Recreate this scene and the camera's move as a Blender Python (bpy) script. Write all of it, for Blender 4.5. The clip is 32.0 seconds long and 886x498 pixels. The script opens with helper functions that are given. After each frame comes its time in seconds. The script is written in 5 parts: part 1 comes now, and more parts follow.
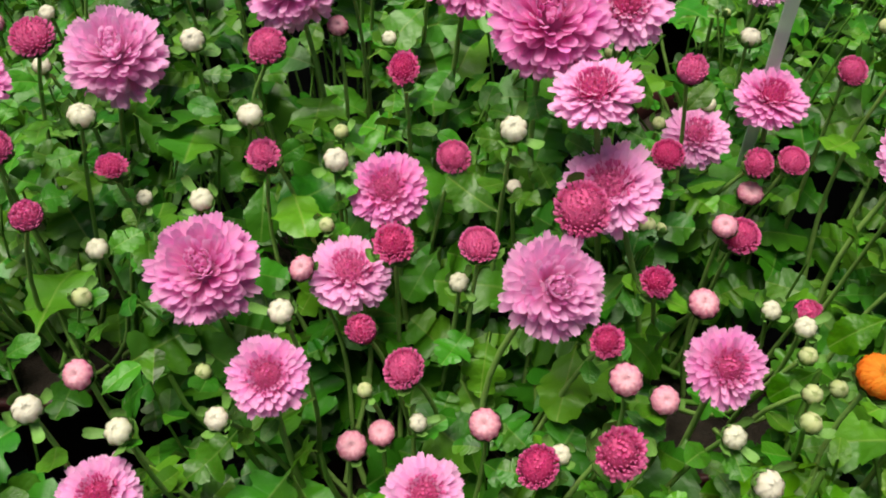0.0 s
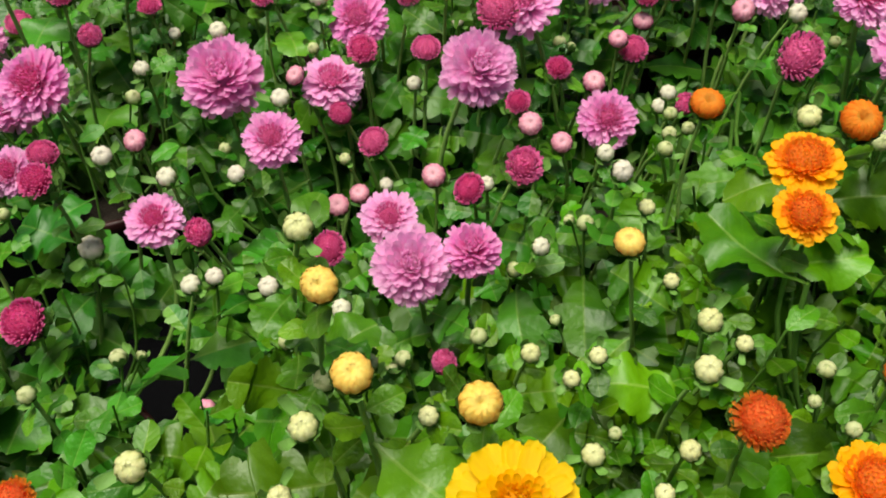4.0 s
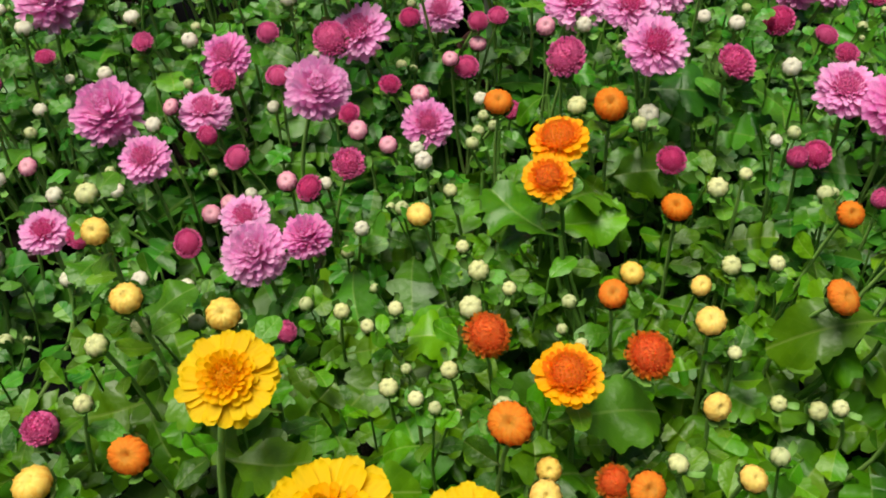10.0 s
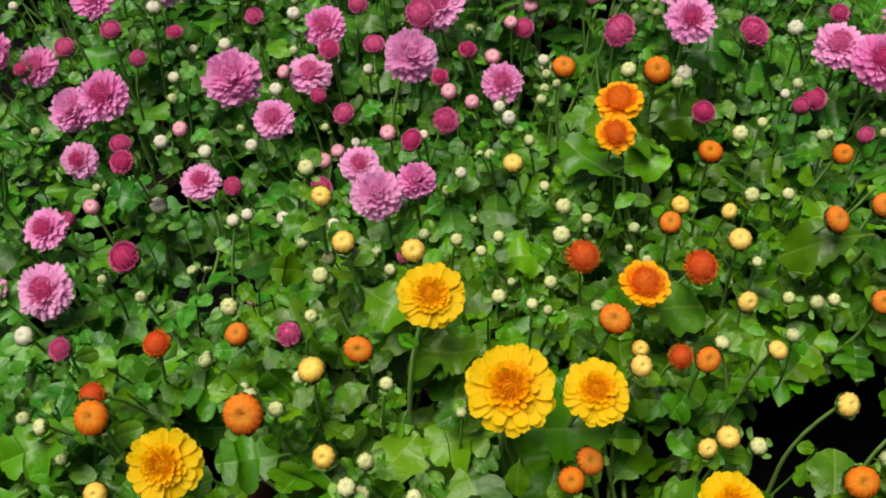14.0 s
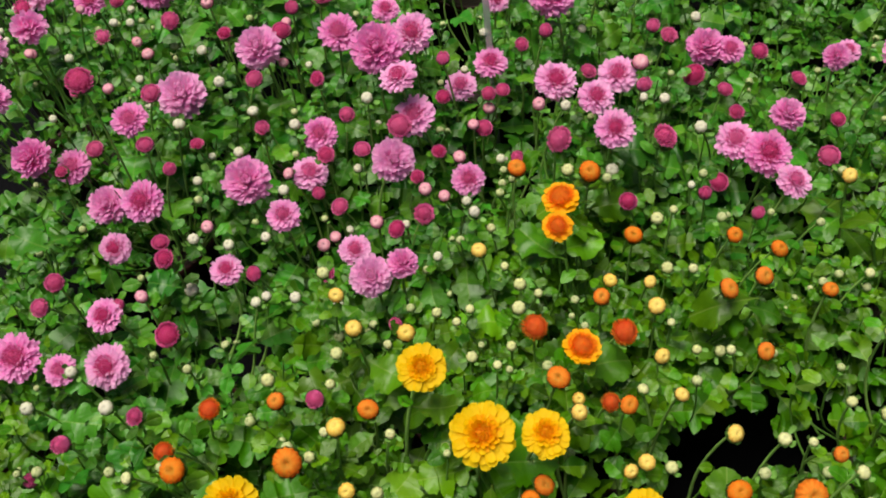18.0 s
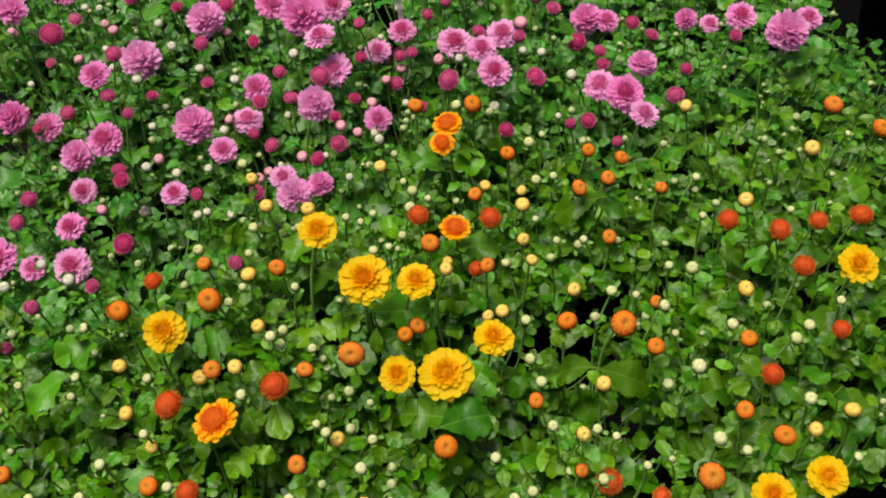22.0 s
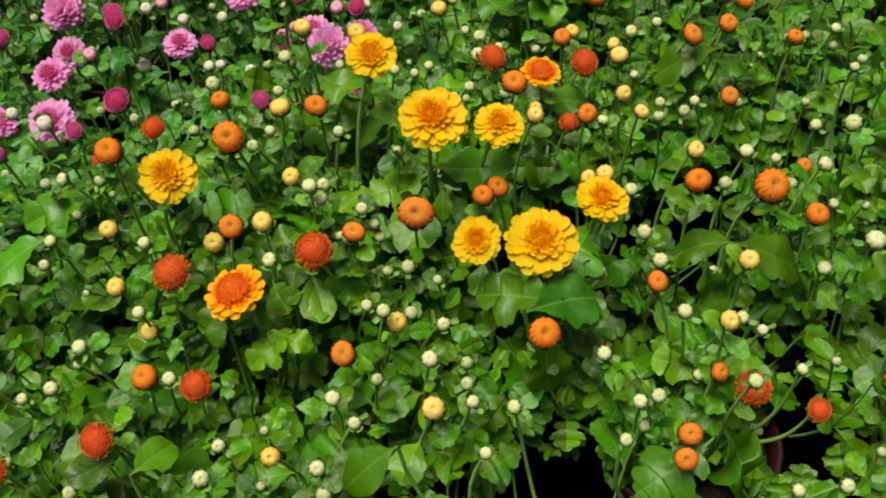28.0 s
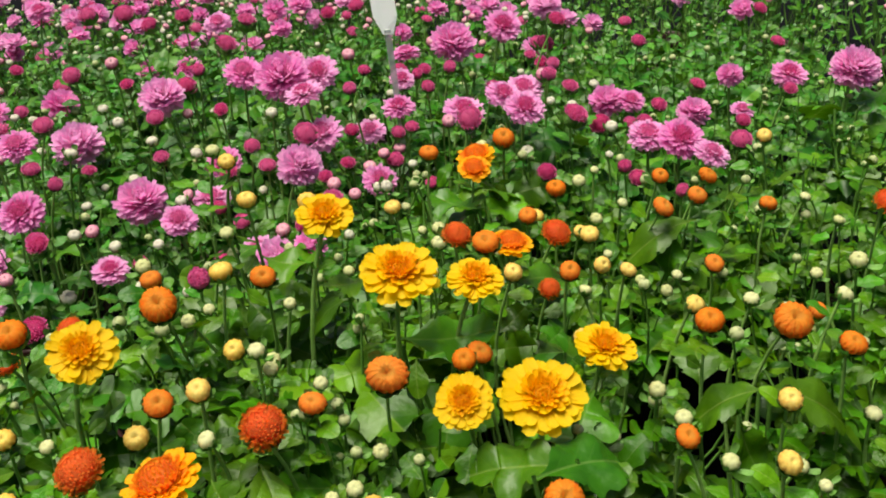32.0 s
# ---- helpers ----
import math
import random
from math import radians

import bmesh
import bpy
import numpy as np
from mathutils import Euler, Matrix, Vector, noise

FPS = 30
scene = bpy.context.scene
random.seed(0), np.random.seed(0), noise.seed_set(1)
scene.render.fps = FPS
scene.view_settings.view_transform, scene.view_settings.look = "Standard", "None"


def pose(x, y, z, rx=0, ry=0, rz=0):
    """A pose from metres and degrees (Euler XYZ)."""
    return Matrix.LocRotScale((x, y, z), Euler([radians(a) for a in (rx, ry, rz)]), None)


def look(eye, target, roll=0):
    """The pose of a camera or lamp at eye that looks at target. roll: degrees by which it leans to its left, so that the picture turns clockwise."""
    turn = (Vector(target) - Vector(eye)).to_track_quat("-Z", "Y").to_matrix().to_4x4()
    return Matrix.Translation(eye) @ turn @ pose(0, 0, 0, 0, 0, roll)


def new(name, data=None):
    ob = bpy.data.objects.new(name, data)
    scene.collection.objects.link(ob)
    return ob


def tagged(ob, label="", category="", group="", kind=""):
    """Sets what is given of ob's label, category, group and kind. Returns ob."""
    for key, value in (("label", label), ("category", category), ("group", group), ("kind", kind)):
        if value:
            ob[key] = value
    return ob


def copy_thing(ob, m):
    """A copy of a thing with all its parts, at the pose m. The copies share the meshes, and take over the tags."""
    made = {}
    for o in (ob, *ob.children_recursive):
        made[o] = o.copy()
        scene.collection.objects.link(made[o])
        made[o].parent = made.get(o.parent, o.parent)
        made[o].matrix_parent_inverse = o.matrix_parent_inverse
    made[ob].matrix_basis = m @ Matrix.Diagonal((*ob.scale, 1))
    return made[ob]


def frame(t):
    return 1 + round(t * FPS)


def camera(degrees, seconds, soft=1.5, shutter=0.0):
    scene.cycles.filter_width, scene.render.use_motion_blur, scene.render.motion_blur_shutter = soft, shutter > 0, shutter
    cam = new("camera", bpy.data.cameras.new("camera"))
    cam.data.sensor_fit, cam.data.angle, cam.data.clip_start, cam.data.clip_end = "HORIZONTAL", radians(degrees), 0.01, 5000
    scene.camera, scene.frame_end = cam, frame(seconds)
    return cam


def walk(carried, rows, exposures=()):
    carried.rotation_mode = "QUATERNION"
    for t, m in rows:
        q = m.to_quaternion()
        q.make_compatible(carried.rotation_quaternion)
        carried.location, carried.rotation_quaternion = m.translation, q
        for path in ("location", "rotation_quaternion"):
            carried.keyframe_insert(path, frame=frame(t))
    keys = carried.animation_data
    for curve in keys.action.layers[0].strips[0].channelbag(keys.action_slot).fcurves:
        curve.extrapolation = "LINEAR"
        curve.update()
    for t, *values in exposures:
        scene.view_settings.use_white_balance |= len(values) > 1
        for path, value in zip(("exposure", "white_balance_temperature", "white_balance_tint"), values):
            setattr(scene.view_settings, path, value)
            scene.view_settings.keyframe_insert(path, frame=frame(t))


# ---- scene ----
cam = camera(53.7, 32.0, soft=1.9)
METRES, EYE, TILT, LEAN, TURN = 2.0, 0.62, -45.0, -1.0, 0.0
ROWS = [
    (0.0, 0.0, 0.0, 0.0, 0.0, 0.0, -0.0),
    (0.5, -0.0058, -0.007, -0.0059, -0.16, 0.08, 0.05),
    (1.0, -0.0078, -0.018, -0.0101, -0.66, -0.2, 0.2),
    (1.5, -0.0043, -0.0332, -0.0222, -0.65, -0.34, 0.4),
    (2.0, -0.0101, -0.0482, -0.0314, -0.51, -0.28, 0.66),
    (2.5, -0.0079, -0.0546, -0.0504, -0.32, -0.51, 0.74),
    (3.0, -0.001, -0.0614, -0.0587, -0.13, -0.82, 0.86),
    (3.5, 0.0079, -0.0772, -0.0624, 0.35, -0.87, 1.44),
    (5.5, 0.0312, -0.0437, -0.0545, 0.97, 3.31, 4.9),
    (6.0, 0.0433, -0.0399, -0.0415, 1.43, 5.73, 5.5),
    (6.5, 0.0704, -0.0341, -0.0277, 2.06, 9.69, 5.85),
    (7.0, 0.0767, -0.0291, -0.0289, 2.62, 10.35, 5.67),
    (7.5, 0.08, -0.0316, -0.037, 2.92, 10.94, 5.42),
    (8.0, 0.0799, -0.0414, -0.0381, 2.87, 10.89, 5.38),
    (8.5, 0.075, -0.0651, -0.0481, 2.41, 8.39, 5.5),
    (9.0, 0.071, -0.0832, -0.0665, 1.9, 5.78, 5.62),
    (9.5, 0.0672, -0.1062, -0.0815, 1.49, 3.94, 5.99),
    (10.0, 0.0693, -0.1182, -0.0906, 1.03, 3.13, 6.03),
    (10.5, 0.0674, -0.1269, -0.0946, 0.84, 2.54, 6.12),
    (11.0, 0.0661, -0.1326, -0.0948, 0.58, 2.06, 6.0),
    (11.5, 0.0627, -0.1371, -0.0976, 0.52, 1.64, 5.92),
    (12.0, 0.0597, -0.1481, -0.0956, 0.47, 1.17, 5.95),
    (12.5, 0.0547, -0.1606, -0.0915, 0.25, 0.12, 6.44),
    (13.0, 0.0522, -0.1729, -0.0886, 0.03, -1.48, 7.33),
    (13.5, 0.0428, -0.188, -0.0865, -0.13, -2.44, 7.78),
    (14.0, 0.0279, -0.1994, -0.0744, -0.43, -3.37, 7.92),
    (14.5, 0.0133, -0.2099, -0.0689, -0.7, -4.09, 7.65),
    (16.5, -0.0039, -0.2601, -0.0434, -1.82, -5.42, 6.01),
    (17.0, 0.0118, -0.2692, -0.0447, -1.99, -5.04, 6.82),
    (17.5, 0.0218, -0.2822, -0.0458, -2.16, -4.27, 8.43),
    (18.0, 0.0274, -0.2893, -0.0448, -2.31, -2.15, 10.05),
    (18.5, 0.0282, -0.2991, -0.051, -2.51, -1.63, 10.81),
    (19.0, 0.0302, -0.3139, -0.0612, -2.65, -0.89, 11.71),
    (19.5, 0.0326, -0.3199, -0.0721, -3.37, -0.31, 13.21),
    (20.0, 0.0418, -0.3274, -0.0871, -3.98, -0.2, 14.08),
    (20.5, 0.0431, -0.3504, -0.1043, -3.94, -0.02, 13.56),
    (21.0, 0.0419, -0.3677, -0.1152, -3.55, 0.43, 12.17),
    (21.5, 0.0489, -0.3795, -0.1218, -3.33, 0.79, 11.31),
    (22.0, 0.0565, -0.3862, -0.1303, -3.19, 0.95, 10.86),
    (22.5, 0.0628, -0.3885, -0.1419, -2.86, 1.03, 10.55),
    (23.0, 0.0602, -0.3802, -0.1456, -2.45, 1.01, 9.89),
    (23.5, 0.0544, -0.362, -0.1486, -2.05, 1.02, 8.2),
    (24.0, 0.0408, -0.3526, -0.1595, -1.65, 1.52, 6.05),
    (24.5, 0.0284, -0.3278, -0.1673, -1.31, 2.04, 5.41),
    (25.0, 0.0133, -0.2934, -0.1754, -1.38, 2.42, 4.91),
    (25.5, 0.0002, -0.2744, -0.1788, -1.45, 2.77, 4.65),
    (27.5, 0.0145, -0.2906, -0.1522, -3.0, -0.4, 8.47),
    (28.0, 0.0189, -0.2803, -0.1723, -3.36, -1.24, 9.43),
    (28.5, 0.0218, -0.2627, -0.1967, -3.75, -1.01, 10.15),
    (29.0, 0.017, -0.2393, -0.2099, -4.66, 1.97, 11.45),
    (29.5, 0.0123, -0.2283, -0.219, -4.93, 9.67, 14.5),
    (30.0, 0.0097, -0.229, -0.229, -5.47, 12.39, 15.14),
    (30.5, 0.0068, -0.2248, -0.2275, -5.8, 14.43, 15.6),
    (31.0, 0.0075, -0.2252, -0.2284, -5.9, 16.4, 15.67),
    (31.5, 0.0051, -0.222, -0.2271, -6.04, 17.72, 15.32),
    (32.0, 0.0041, -0.2215, -0.2186, -6.2, 19.48, 14.41),
]
WALK = [(t, pose(0, 0, EYE, TILT, LEAN, TURN) @ pose(METRES * x, METRES * y, METRES * z, 90 + pitch, roll, yaw)) for t, x, y, z, yaw, pitch, roll in ROWS]
walk(cam, WALK, exposures=[(0.0, 0.72, 7000, 3), (9.0, 0.62, 7000, 3), (12.0, 0.62, 7000, 3), (14.0, 0.45, 7000, 3), (21.0, 0.48, 7000, 3), (28.0, 0.52, 7000, 3), (30.0, 0.70, 7000, 3), (32.0, 0.72, 7000, 3)])

# ---- daylight: a bright overcast sky with a broad, weak sun ----
world = bpy.data.worlds.new("sky")
scene.world = world
world.use_nodes = True
wn = world.node_tree.nodes
sky = wn.new("ShaderNodeTexSky")
sky.sky_type = "NISHITA"
sky.sun_disc = False
sky.sun_elevation = radians(80)
sky.sun_rotation = radians(-90)
sky.air_density, sky.dust_density, sky.ozone_density = 1.0, 4.0, 1.0
wn["Background"].inputs["Strength"].default_value = 0.05
world.node_tree.links.new(sky.outputs["Color"], wn["Background"].inputs["Color"])
sun = new("sun", bpy.data.lights.new("sun", "SUN"))
sun.data.energy, sun.data.angle, sun.data.color = 4.0, radians(42), (1.0, 0.97, 0.90)
sun.matrix_world = look((-0.40, 0.0, 2.2), (0, 0, 0))

# ---- materials ----
def nodes_of(name):
    m = bpy.data.materials.new(name)
    m.use_nodes = True
    n, l = m.node_tree.nodes, m.node_tree.links
    return m, n, l, n["Principled BSDF"]


def ramp(n, l, source, stops):
    r = n.new("ShaderNodeValToRGB")
    while len(r.color_ramp.elements) < len(stops):
        r.color_ramp.elements.new(0.5)
    for e, (p, c) in zip(r.color_ramp.elements, stops):
        e.position, e.color = p, (*c, 1)
    l.new(source, r.inputs["Fac"])
    return r.outputs["Color"]


def mixed(n, l, fac, a, b, blend="MIX"):
    m = n.new("ShaderNodeMix")
    m.data_type, m.blend_type = "RGBA", blend
    for socket, v in ((m.inputs[0], fac), (m.inputs[6], a), (m.inputs[7], b)):
        if hasattr(v, "is_linked"):
            l.new(v, socket)
        elif isinstance(v, tuple):
            socket.default_value = (*v, 1)
        else:
            socket.default_value = v
    return m.outputs[2]


def maths(n, l, op, a, b=0.0, c=0.0):
    m = n.new("ShaderNodeMath")
    m.operation = op
    for socket, v in zip(m.inputs, (a, b, c)):
        if hasattr(v, "is_linked"):
            l.new(v, socket)
        else:
            socket.default_value = v
    return m.outputs[0]


def noisy(n, l, scale, detail=3.0, coords="Object"):
    t, x = n.new("ShaderNodeTexCoord"), n.new("ShaderNodeTexNoise")
    x.inputs["Scale"].default_value, x.inputs["Detail"].default_value = scale, detail
    l.new(t.outputs[coords], x.inputs["Vector"])
    return x.outputs["Fac"]


def hsv(n, l, colour, hue=0.5, sat=1.0, val=1.0):
    h = n.new("ShaderNodeHueSaturation")
    for key, v in (("Hue", hue), ("Saturation", sat), ("Value", val)):
        if hasattr(v, "is_linked"):
            l.new(v, h.inputs[key])
        else:
            h.inputs[key].default_value = v
    l.new(colour, h.inputs["Color"])
    return h.outputs["Color"]


def span(n, l, source, a, b):
    m = n.new("ShaderNodeMapRange")
    l.new(source, m.inputs["Value"])
    m.inputs["To Min"].default_value, m.inputs["To Max"].default_value = a, b
    return m.outputs["Result"]


def bumped(n, l, shader, height, strength, distance):
    b = n.new("ShaderNodeBump")
    b.inputs["Strength"].default_value, b.inputs["Distance"].default_value = strength, distance
    l.new(height, b.inputs["Height"])
    l.new(b.outputs["Normal"], shader.inputs["Normal"])


def see_through(n, l, shader, colour, amount):
    """Lets a share of the light pass through a thin blade or petal."""
    t, m = n.new("ShaderNodeBsdfTranslucent"), n.new("ShaderNodeMixShader")
    m.inputs["Fac"].default_value = amount
    l.new(colour, t.inputs["Color"])
    l.new(shader.outputs["BSDF"], m.inputs[1])
    l.new(t.outputs["BSDF"], m.inputs[2])
    l.new(m.outputs["Shader"], n["Material Output"].inputs["Surface"])


def leaf_material(name, young, old, joined=False, edge=(0.22, 0.32, 0.08)):
    m, n, l, s = nodes_of(name)
    uv, sep = n.new("ShaderNodeUVMap"), n.new("ShaderNodeSeparateXYZ")
    uv.uv_map = "blade"
    l.new(uv.outputs["UV"], sep.inputs["Vector"])
    across = maths(n, l, "ABSOLUTE", maths(n, l, "SUBTRACT", sep.outputs["X"], 0.5))
    along = sep.outputs["Y"]
    if joined:
        rnd = n.new("ShaderNodeNewGeometry").outputs["Random Per Island"]
    else:
        rnd = n.new("ShaderNodeObjectInfo").outputs["Random"]
    fine = 1.0 if joined else 0.05
    base = mixed(n, l, rnd, old, young)
    base = mixed(n, l, span(n, l, noisy(n, l, 80 * fine), -0.4, 1.4), base, mixed(n, l, 0.6, base, young))
    rib = maths(n, l, "LESS_THAN", across, 0.016)
    slope = maths(n, l, "MULTIPLY", maths(n, l, "SUBTRACT", along, maths(n, l, "MULTIPLY", across, 0.9)), 6.0)
    cell = maths(n, l, "ABSOLUTE", maths(n, l, "SUBTRACT", maths(n, l, "FRACT", slope), 0.5))
    side = maths(n, l, "MULTIPLY", maths(n, l, "LESS_THAN", cell, 0.025), 0.3)
    veins = maths(n, l, "MAXIMUM", rib, side)
    base = mixed(n, l, maths(n, l, "MULTIPLY", veins, 0.24), base, edge)
    base = hsv(n, l, base, hue=span(n, l, maths(n, l, "FRACT", maths(n, l, "MULTIPLY", rnd, 17.3)), 0.476, 0.513),
               val=span(n, l, maths(n, l, "FRACT", maths(n, l, "MULTIPLY", rnd, 7.7)), 0.68, 1.40))
    l.new(base, s.inputs["Base Color"])
    l.new(span(n, l, noisy(n, l, 200 * fine), 0.30, 0.48), s.inputs["Roughness"])
    s.inputs["Specular IOR Level"].default_value = 0.32
    swell = maths(n, l, "ADD", maths(n, l, "MULTIPLY", cell, 0.25), maths(n, l, "MULTIPLY", noisy(n, l, 240 * fine), 0.75))
    bumped(n, l, s, swell, 0.45, 0.0016)
    see_through(n, l, s, hsv(n, l, base, hue=0.485, val=1.4), 0.14)
    return m


def petal_material(name, root, middle, tip, pale, spread=(0.492, 0.508), glow=0.45):
    """Colours run from the petal's root to its tip; pale is what some blooms fade to."""
    m, n, l, s = nodes_of(name)
    uv, sep = n.new("ShaderNodeUVMap"), n.new("ShaderNodeSeparateXYZ")
    uv.uv_map = "blade"
    l.new(uv.outputs["UV"], sep.inputs["Vector"])
    rnd = n.new("ShaderNodeObjectInfo").outputs["Random"]
    chance = n.new("ShaderNodeTexWhiteNoise")
    chance.noise_dimensions = "1D"
    l.new(maths(n, l, "FLOOR", maths(n, l, "MULTIPLY", sep.outputs["X"], 0.4999)), chance.inputs["W"])
    island = chance.outputs["Value"]
    base = ramp(n, l, sep.outputs["Y"], [(0.0, root), (0.5, middle), (1.0, tip)])
    base = mixed(n, l, span(n, l, maths(n, l, "ADD", rnd, maths(n, l, "MULTIPLY", island, 0.5)), -0.1, 0.75), base, mixed(n, l, 0.6, base, pale))
    streak = n.new("ShaderNodeTexNoise")
    streak.inputs["Scale"].default_value = 9.0
    stretch = n.new("ShaderNodeMapping")
    stretch.inputs["Scale"].default_value = (3.0, 0.35, 1.0)
    l.new(uv.outputs["UV"], stretch.inputs["Vector"])
    l.new(stretch.outputs["Vector"], streak.inputs["Vector"])
    base = hsv(n, l, base, hue=span(n, l, island, *spread), val=span(n, l, streak.outputs["Fac"], 0.82, 1.15))
    l.new(base, s.inputs["Base Color"])
    s.inputs["Roughness"].default_value = 0.62
    s.inputs["Specular IOR Level"].default_value = 0.25
    bumped(n, l, s, streak.outputs["Fac"], 0.35, 0.0006)
    see_through(n, l, s, base, glow)
    return m


def plain_material(name, a, b, scale, rough=0.6, relief=0.3, depth=0.001, level=0.4):
    m, n, l, s = nodes_of(name)
    fine = noisy(n, l, scale)
    base = mixed(n, l, span(n, l, fine, -0.4, 1.4), a, b)
    base = hsv(n, l, base, val=span(n, l, n.new("ShaderNodeObjectInfo").outputs["Random"], 0.85, 1.15))
    l.new(base, s.inputs["Base Color"])
    l.new(span(n, l, noisy(n, l, scale * 3), rough - 0.1, rough + 0.12), s.inputs["Roughness"])
    s.inputs["Specular IOR Level"].default_value = level
    bumped(n, l, s, noisy(n, l, scale * 4), relief, depth)
    return m


LEAF = {"pink": leaf_material("leaf_deep", (0.050, 0.198, 0.010), (0.008, 0.064, 0.003)),
        "orange": leaf_material("leaf_fresh", (0.066, 0.202, 0.003), (0.010, 0.064, 0.001))}
FOLIAGE = {"pink": leaf_material("foliage_deep", (0.050, 0.198, 0.010), (0.008, 0.064, 0.003), True),
           "orange": leaf_material("foliage_fresh", (0.066, 0.202, 0.003), (0.010, 0.064, 0.001), True)}
STEM = plain_material("stem_green", (0.13, 0.26, 0.045), (0.22, 0.36, 0.09), 90, 0.62, 0.4, 0.001, 0.25)
SHOOT = plain_material("shoot_green", (0.06, 0.16, 0.02), (0.12, 0.25, 0.04), 90, 0.62, 0.4, 0.001, 0.25)
CALYX = plain_material("calyx_green", (0.07, 0.19, 0.025), (0.16, 0.30, 0.07), 200, 0.45)
PINK = petal_material("petal_pink", (0.68, 0.04, 0.28), (0.80, 0.12, 0.48), (0.89, 0.34, 0.70), (0.95, 0.72, 0.93), glow=0.5)
PINK_CORE = petal_material("petal_pink_core", (0.54, 0.018, 0.15), (0.68, 0.055, 0.27), (0.76, 0.15, 0.42), (0.80, 0.26, 0.54))
MAGENTA = petal_material("petal_magenta", (0.58, 0.020, 0.16), (0.74, 0.050, 0.27), (0.80, 0.16, 0.41), (0.82, 0.24, 0.50))
ROSE_BUD = petal_material("bud_rose", (0.50, 0.03, 0.17), (0.68, 0.08, 0.29), (0.92, 0.58, 0.64), (0.86, 0.40, 0.56))
CREAM = petal_material("bud_cream", (0.20, 0.34, 0.06), (0.50, 0.56, 0.17), (0.84, 0.82, 0.46), (0.88, 0.86, 0.60))
WHITE_BUD = petal_material("bud_white", (0.26, 0.36, 0.12), (0.66, 0.66, 0.42), (0.84, 0.82, 0.70), (0.86, 0.76, 0.74))
GREEN_BUD = petal_material("bud_green", (0.18, 0.30, 0.07), (0.44, 0.52, 0.20), (0.68, 0.70, 0.40), (0.74, 0.74, 0.46))
YELLOW_BUD = petal_material("bud_yellow", (0.60, 0.48, 0.05), (0.88, 0.56, 0.05), (0.92, 0.70, 0.16), (0.93, 0.74, 0.28))
ORANGE = petal_material("petal_orange", (0.93, 0.25, 0.020), (0.96, 0.36, 0.025), (0.96, 0.45, 0.04), (0.96, 0.50, 0.12), glow=0.7)
RED_ORANGE = petal_material("petal_red_orange", (0.95, 0.19, 0.06), (0.95, 0.23, 0.05), (0.95, 0.36, 0.02), (0.95, 0.32, 0.07), glow=0.68)
YELLOW = petal_material("petal_yellow", (0.74, 0.22, 0.003), (0.80, 0.49, 0.004), (0.83, 0.55, 0.006), (0.83, 0.57, 0.008), glow=0.48)
GOLD = petal_material("petal_gold", (0.78, 0.19, 0.004), (0.84, 0.33, 0.005), (0.88, 0.47, 0.006), (0.88, 0.55, 0.007))
AMBER = petal_material("petal_amber", (0.82, 0.17, 0.004), (0.87, 0.30, 0.004), (0.89, 0.46, 0.004), (0.89, 0.42, 0.006))
AMBER_CORE = petal_material("petal_amber_core", (0.95, 0.26, 0.05), (0.96, 0.32, 0.035), (0.96, 0.40, 0.02), (0.96, 0.38, 0.04), glow=0.68)
POT = plain_material("pot_plastic", (0.022, 0.007, 0.007), (0.040, 0.010, 0.011), 30, 0.45, 0.15, 0.001, 0.3)
SOIL = plain_material("peat", (0.012, 0.008, 0.005), (0.035, 0.024, 0.016), 120, 0.9, 0.8, 0.004)
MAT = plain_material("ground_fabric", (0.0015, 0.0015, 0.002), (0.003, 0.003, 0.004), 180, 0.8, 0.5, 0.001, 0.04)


def tag_material():
    m, n, l, s = nodes_of("tag_plastic")
    base = mixed(n, l, noisy(n, l, 25), (0.93, 0.95, 0.96), (0.96, 0.97, 0.98))
    l.new(base, s.inputs["Base Color"])
    s.inputs["Roughness"].default_value = 0.4
    see_through(n, l, s, base, 0.65)
    return m


TAG = tag_material()


def clear_plastic():
    m, n, l, s = nodes_of("stick_plastic")
    base = mixed(n, l, noisy(n, l, 40), (0.50, 0.56, 0.54), (0.62, 0.67, 0.64))
    l.new(base, s.inputs["Base Color"])
    s.inputs["Roughness"].default_value = 0.3
    clear, m2 = n.new("ShaderNodeBsdfTransparent"), n.new("ShaderNodeMixShader")
    m2.inputs["Fac"].default_value = 0.45
    l.new(s.outputs["BSDF"], m2.inputs[1])
    l.new(clear.outputs["BSDF"], m2.inputs[2])
    l.new(m2.outputs["Shader"], n["Material Output"].inputs["Surface"])
    return m


STICK = clear_plastic()

# ---- mesh kit ----
rng = np.random.default_rng(11)


def mesh_from(name, verts, faces, uvs, *materials, smooth=True, slots=None):
    me = bpy.data.meshes.new(name)
    me.from_pydata([tuple(v) for v in verts], [], faces)
    layer = me.uv_layers.new(name="blade")
    loops = np.empty(len(me.loops), dtype=np.int32)
    me.loops.foreach_get("vertex_index", loops)
    layer.data.foreach_set("uv", np.asarray(uvs, dtype=np.float32)[loops].ravel())
    for m in materials:
        me.materials.append(m)
    if slots is not None:
        me.polygons.foreach_set("material_index", np.asarray(slots, dtype=np.int32))
    me.polygons.foreach_set("use_smooth", np.full(len(me.polygons), smooth))
    me.update()
    return me


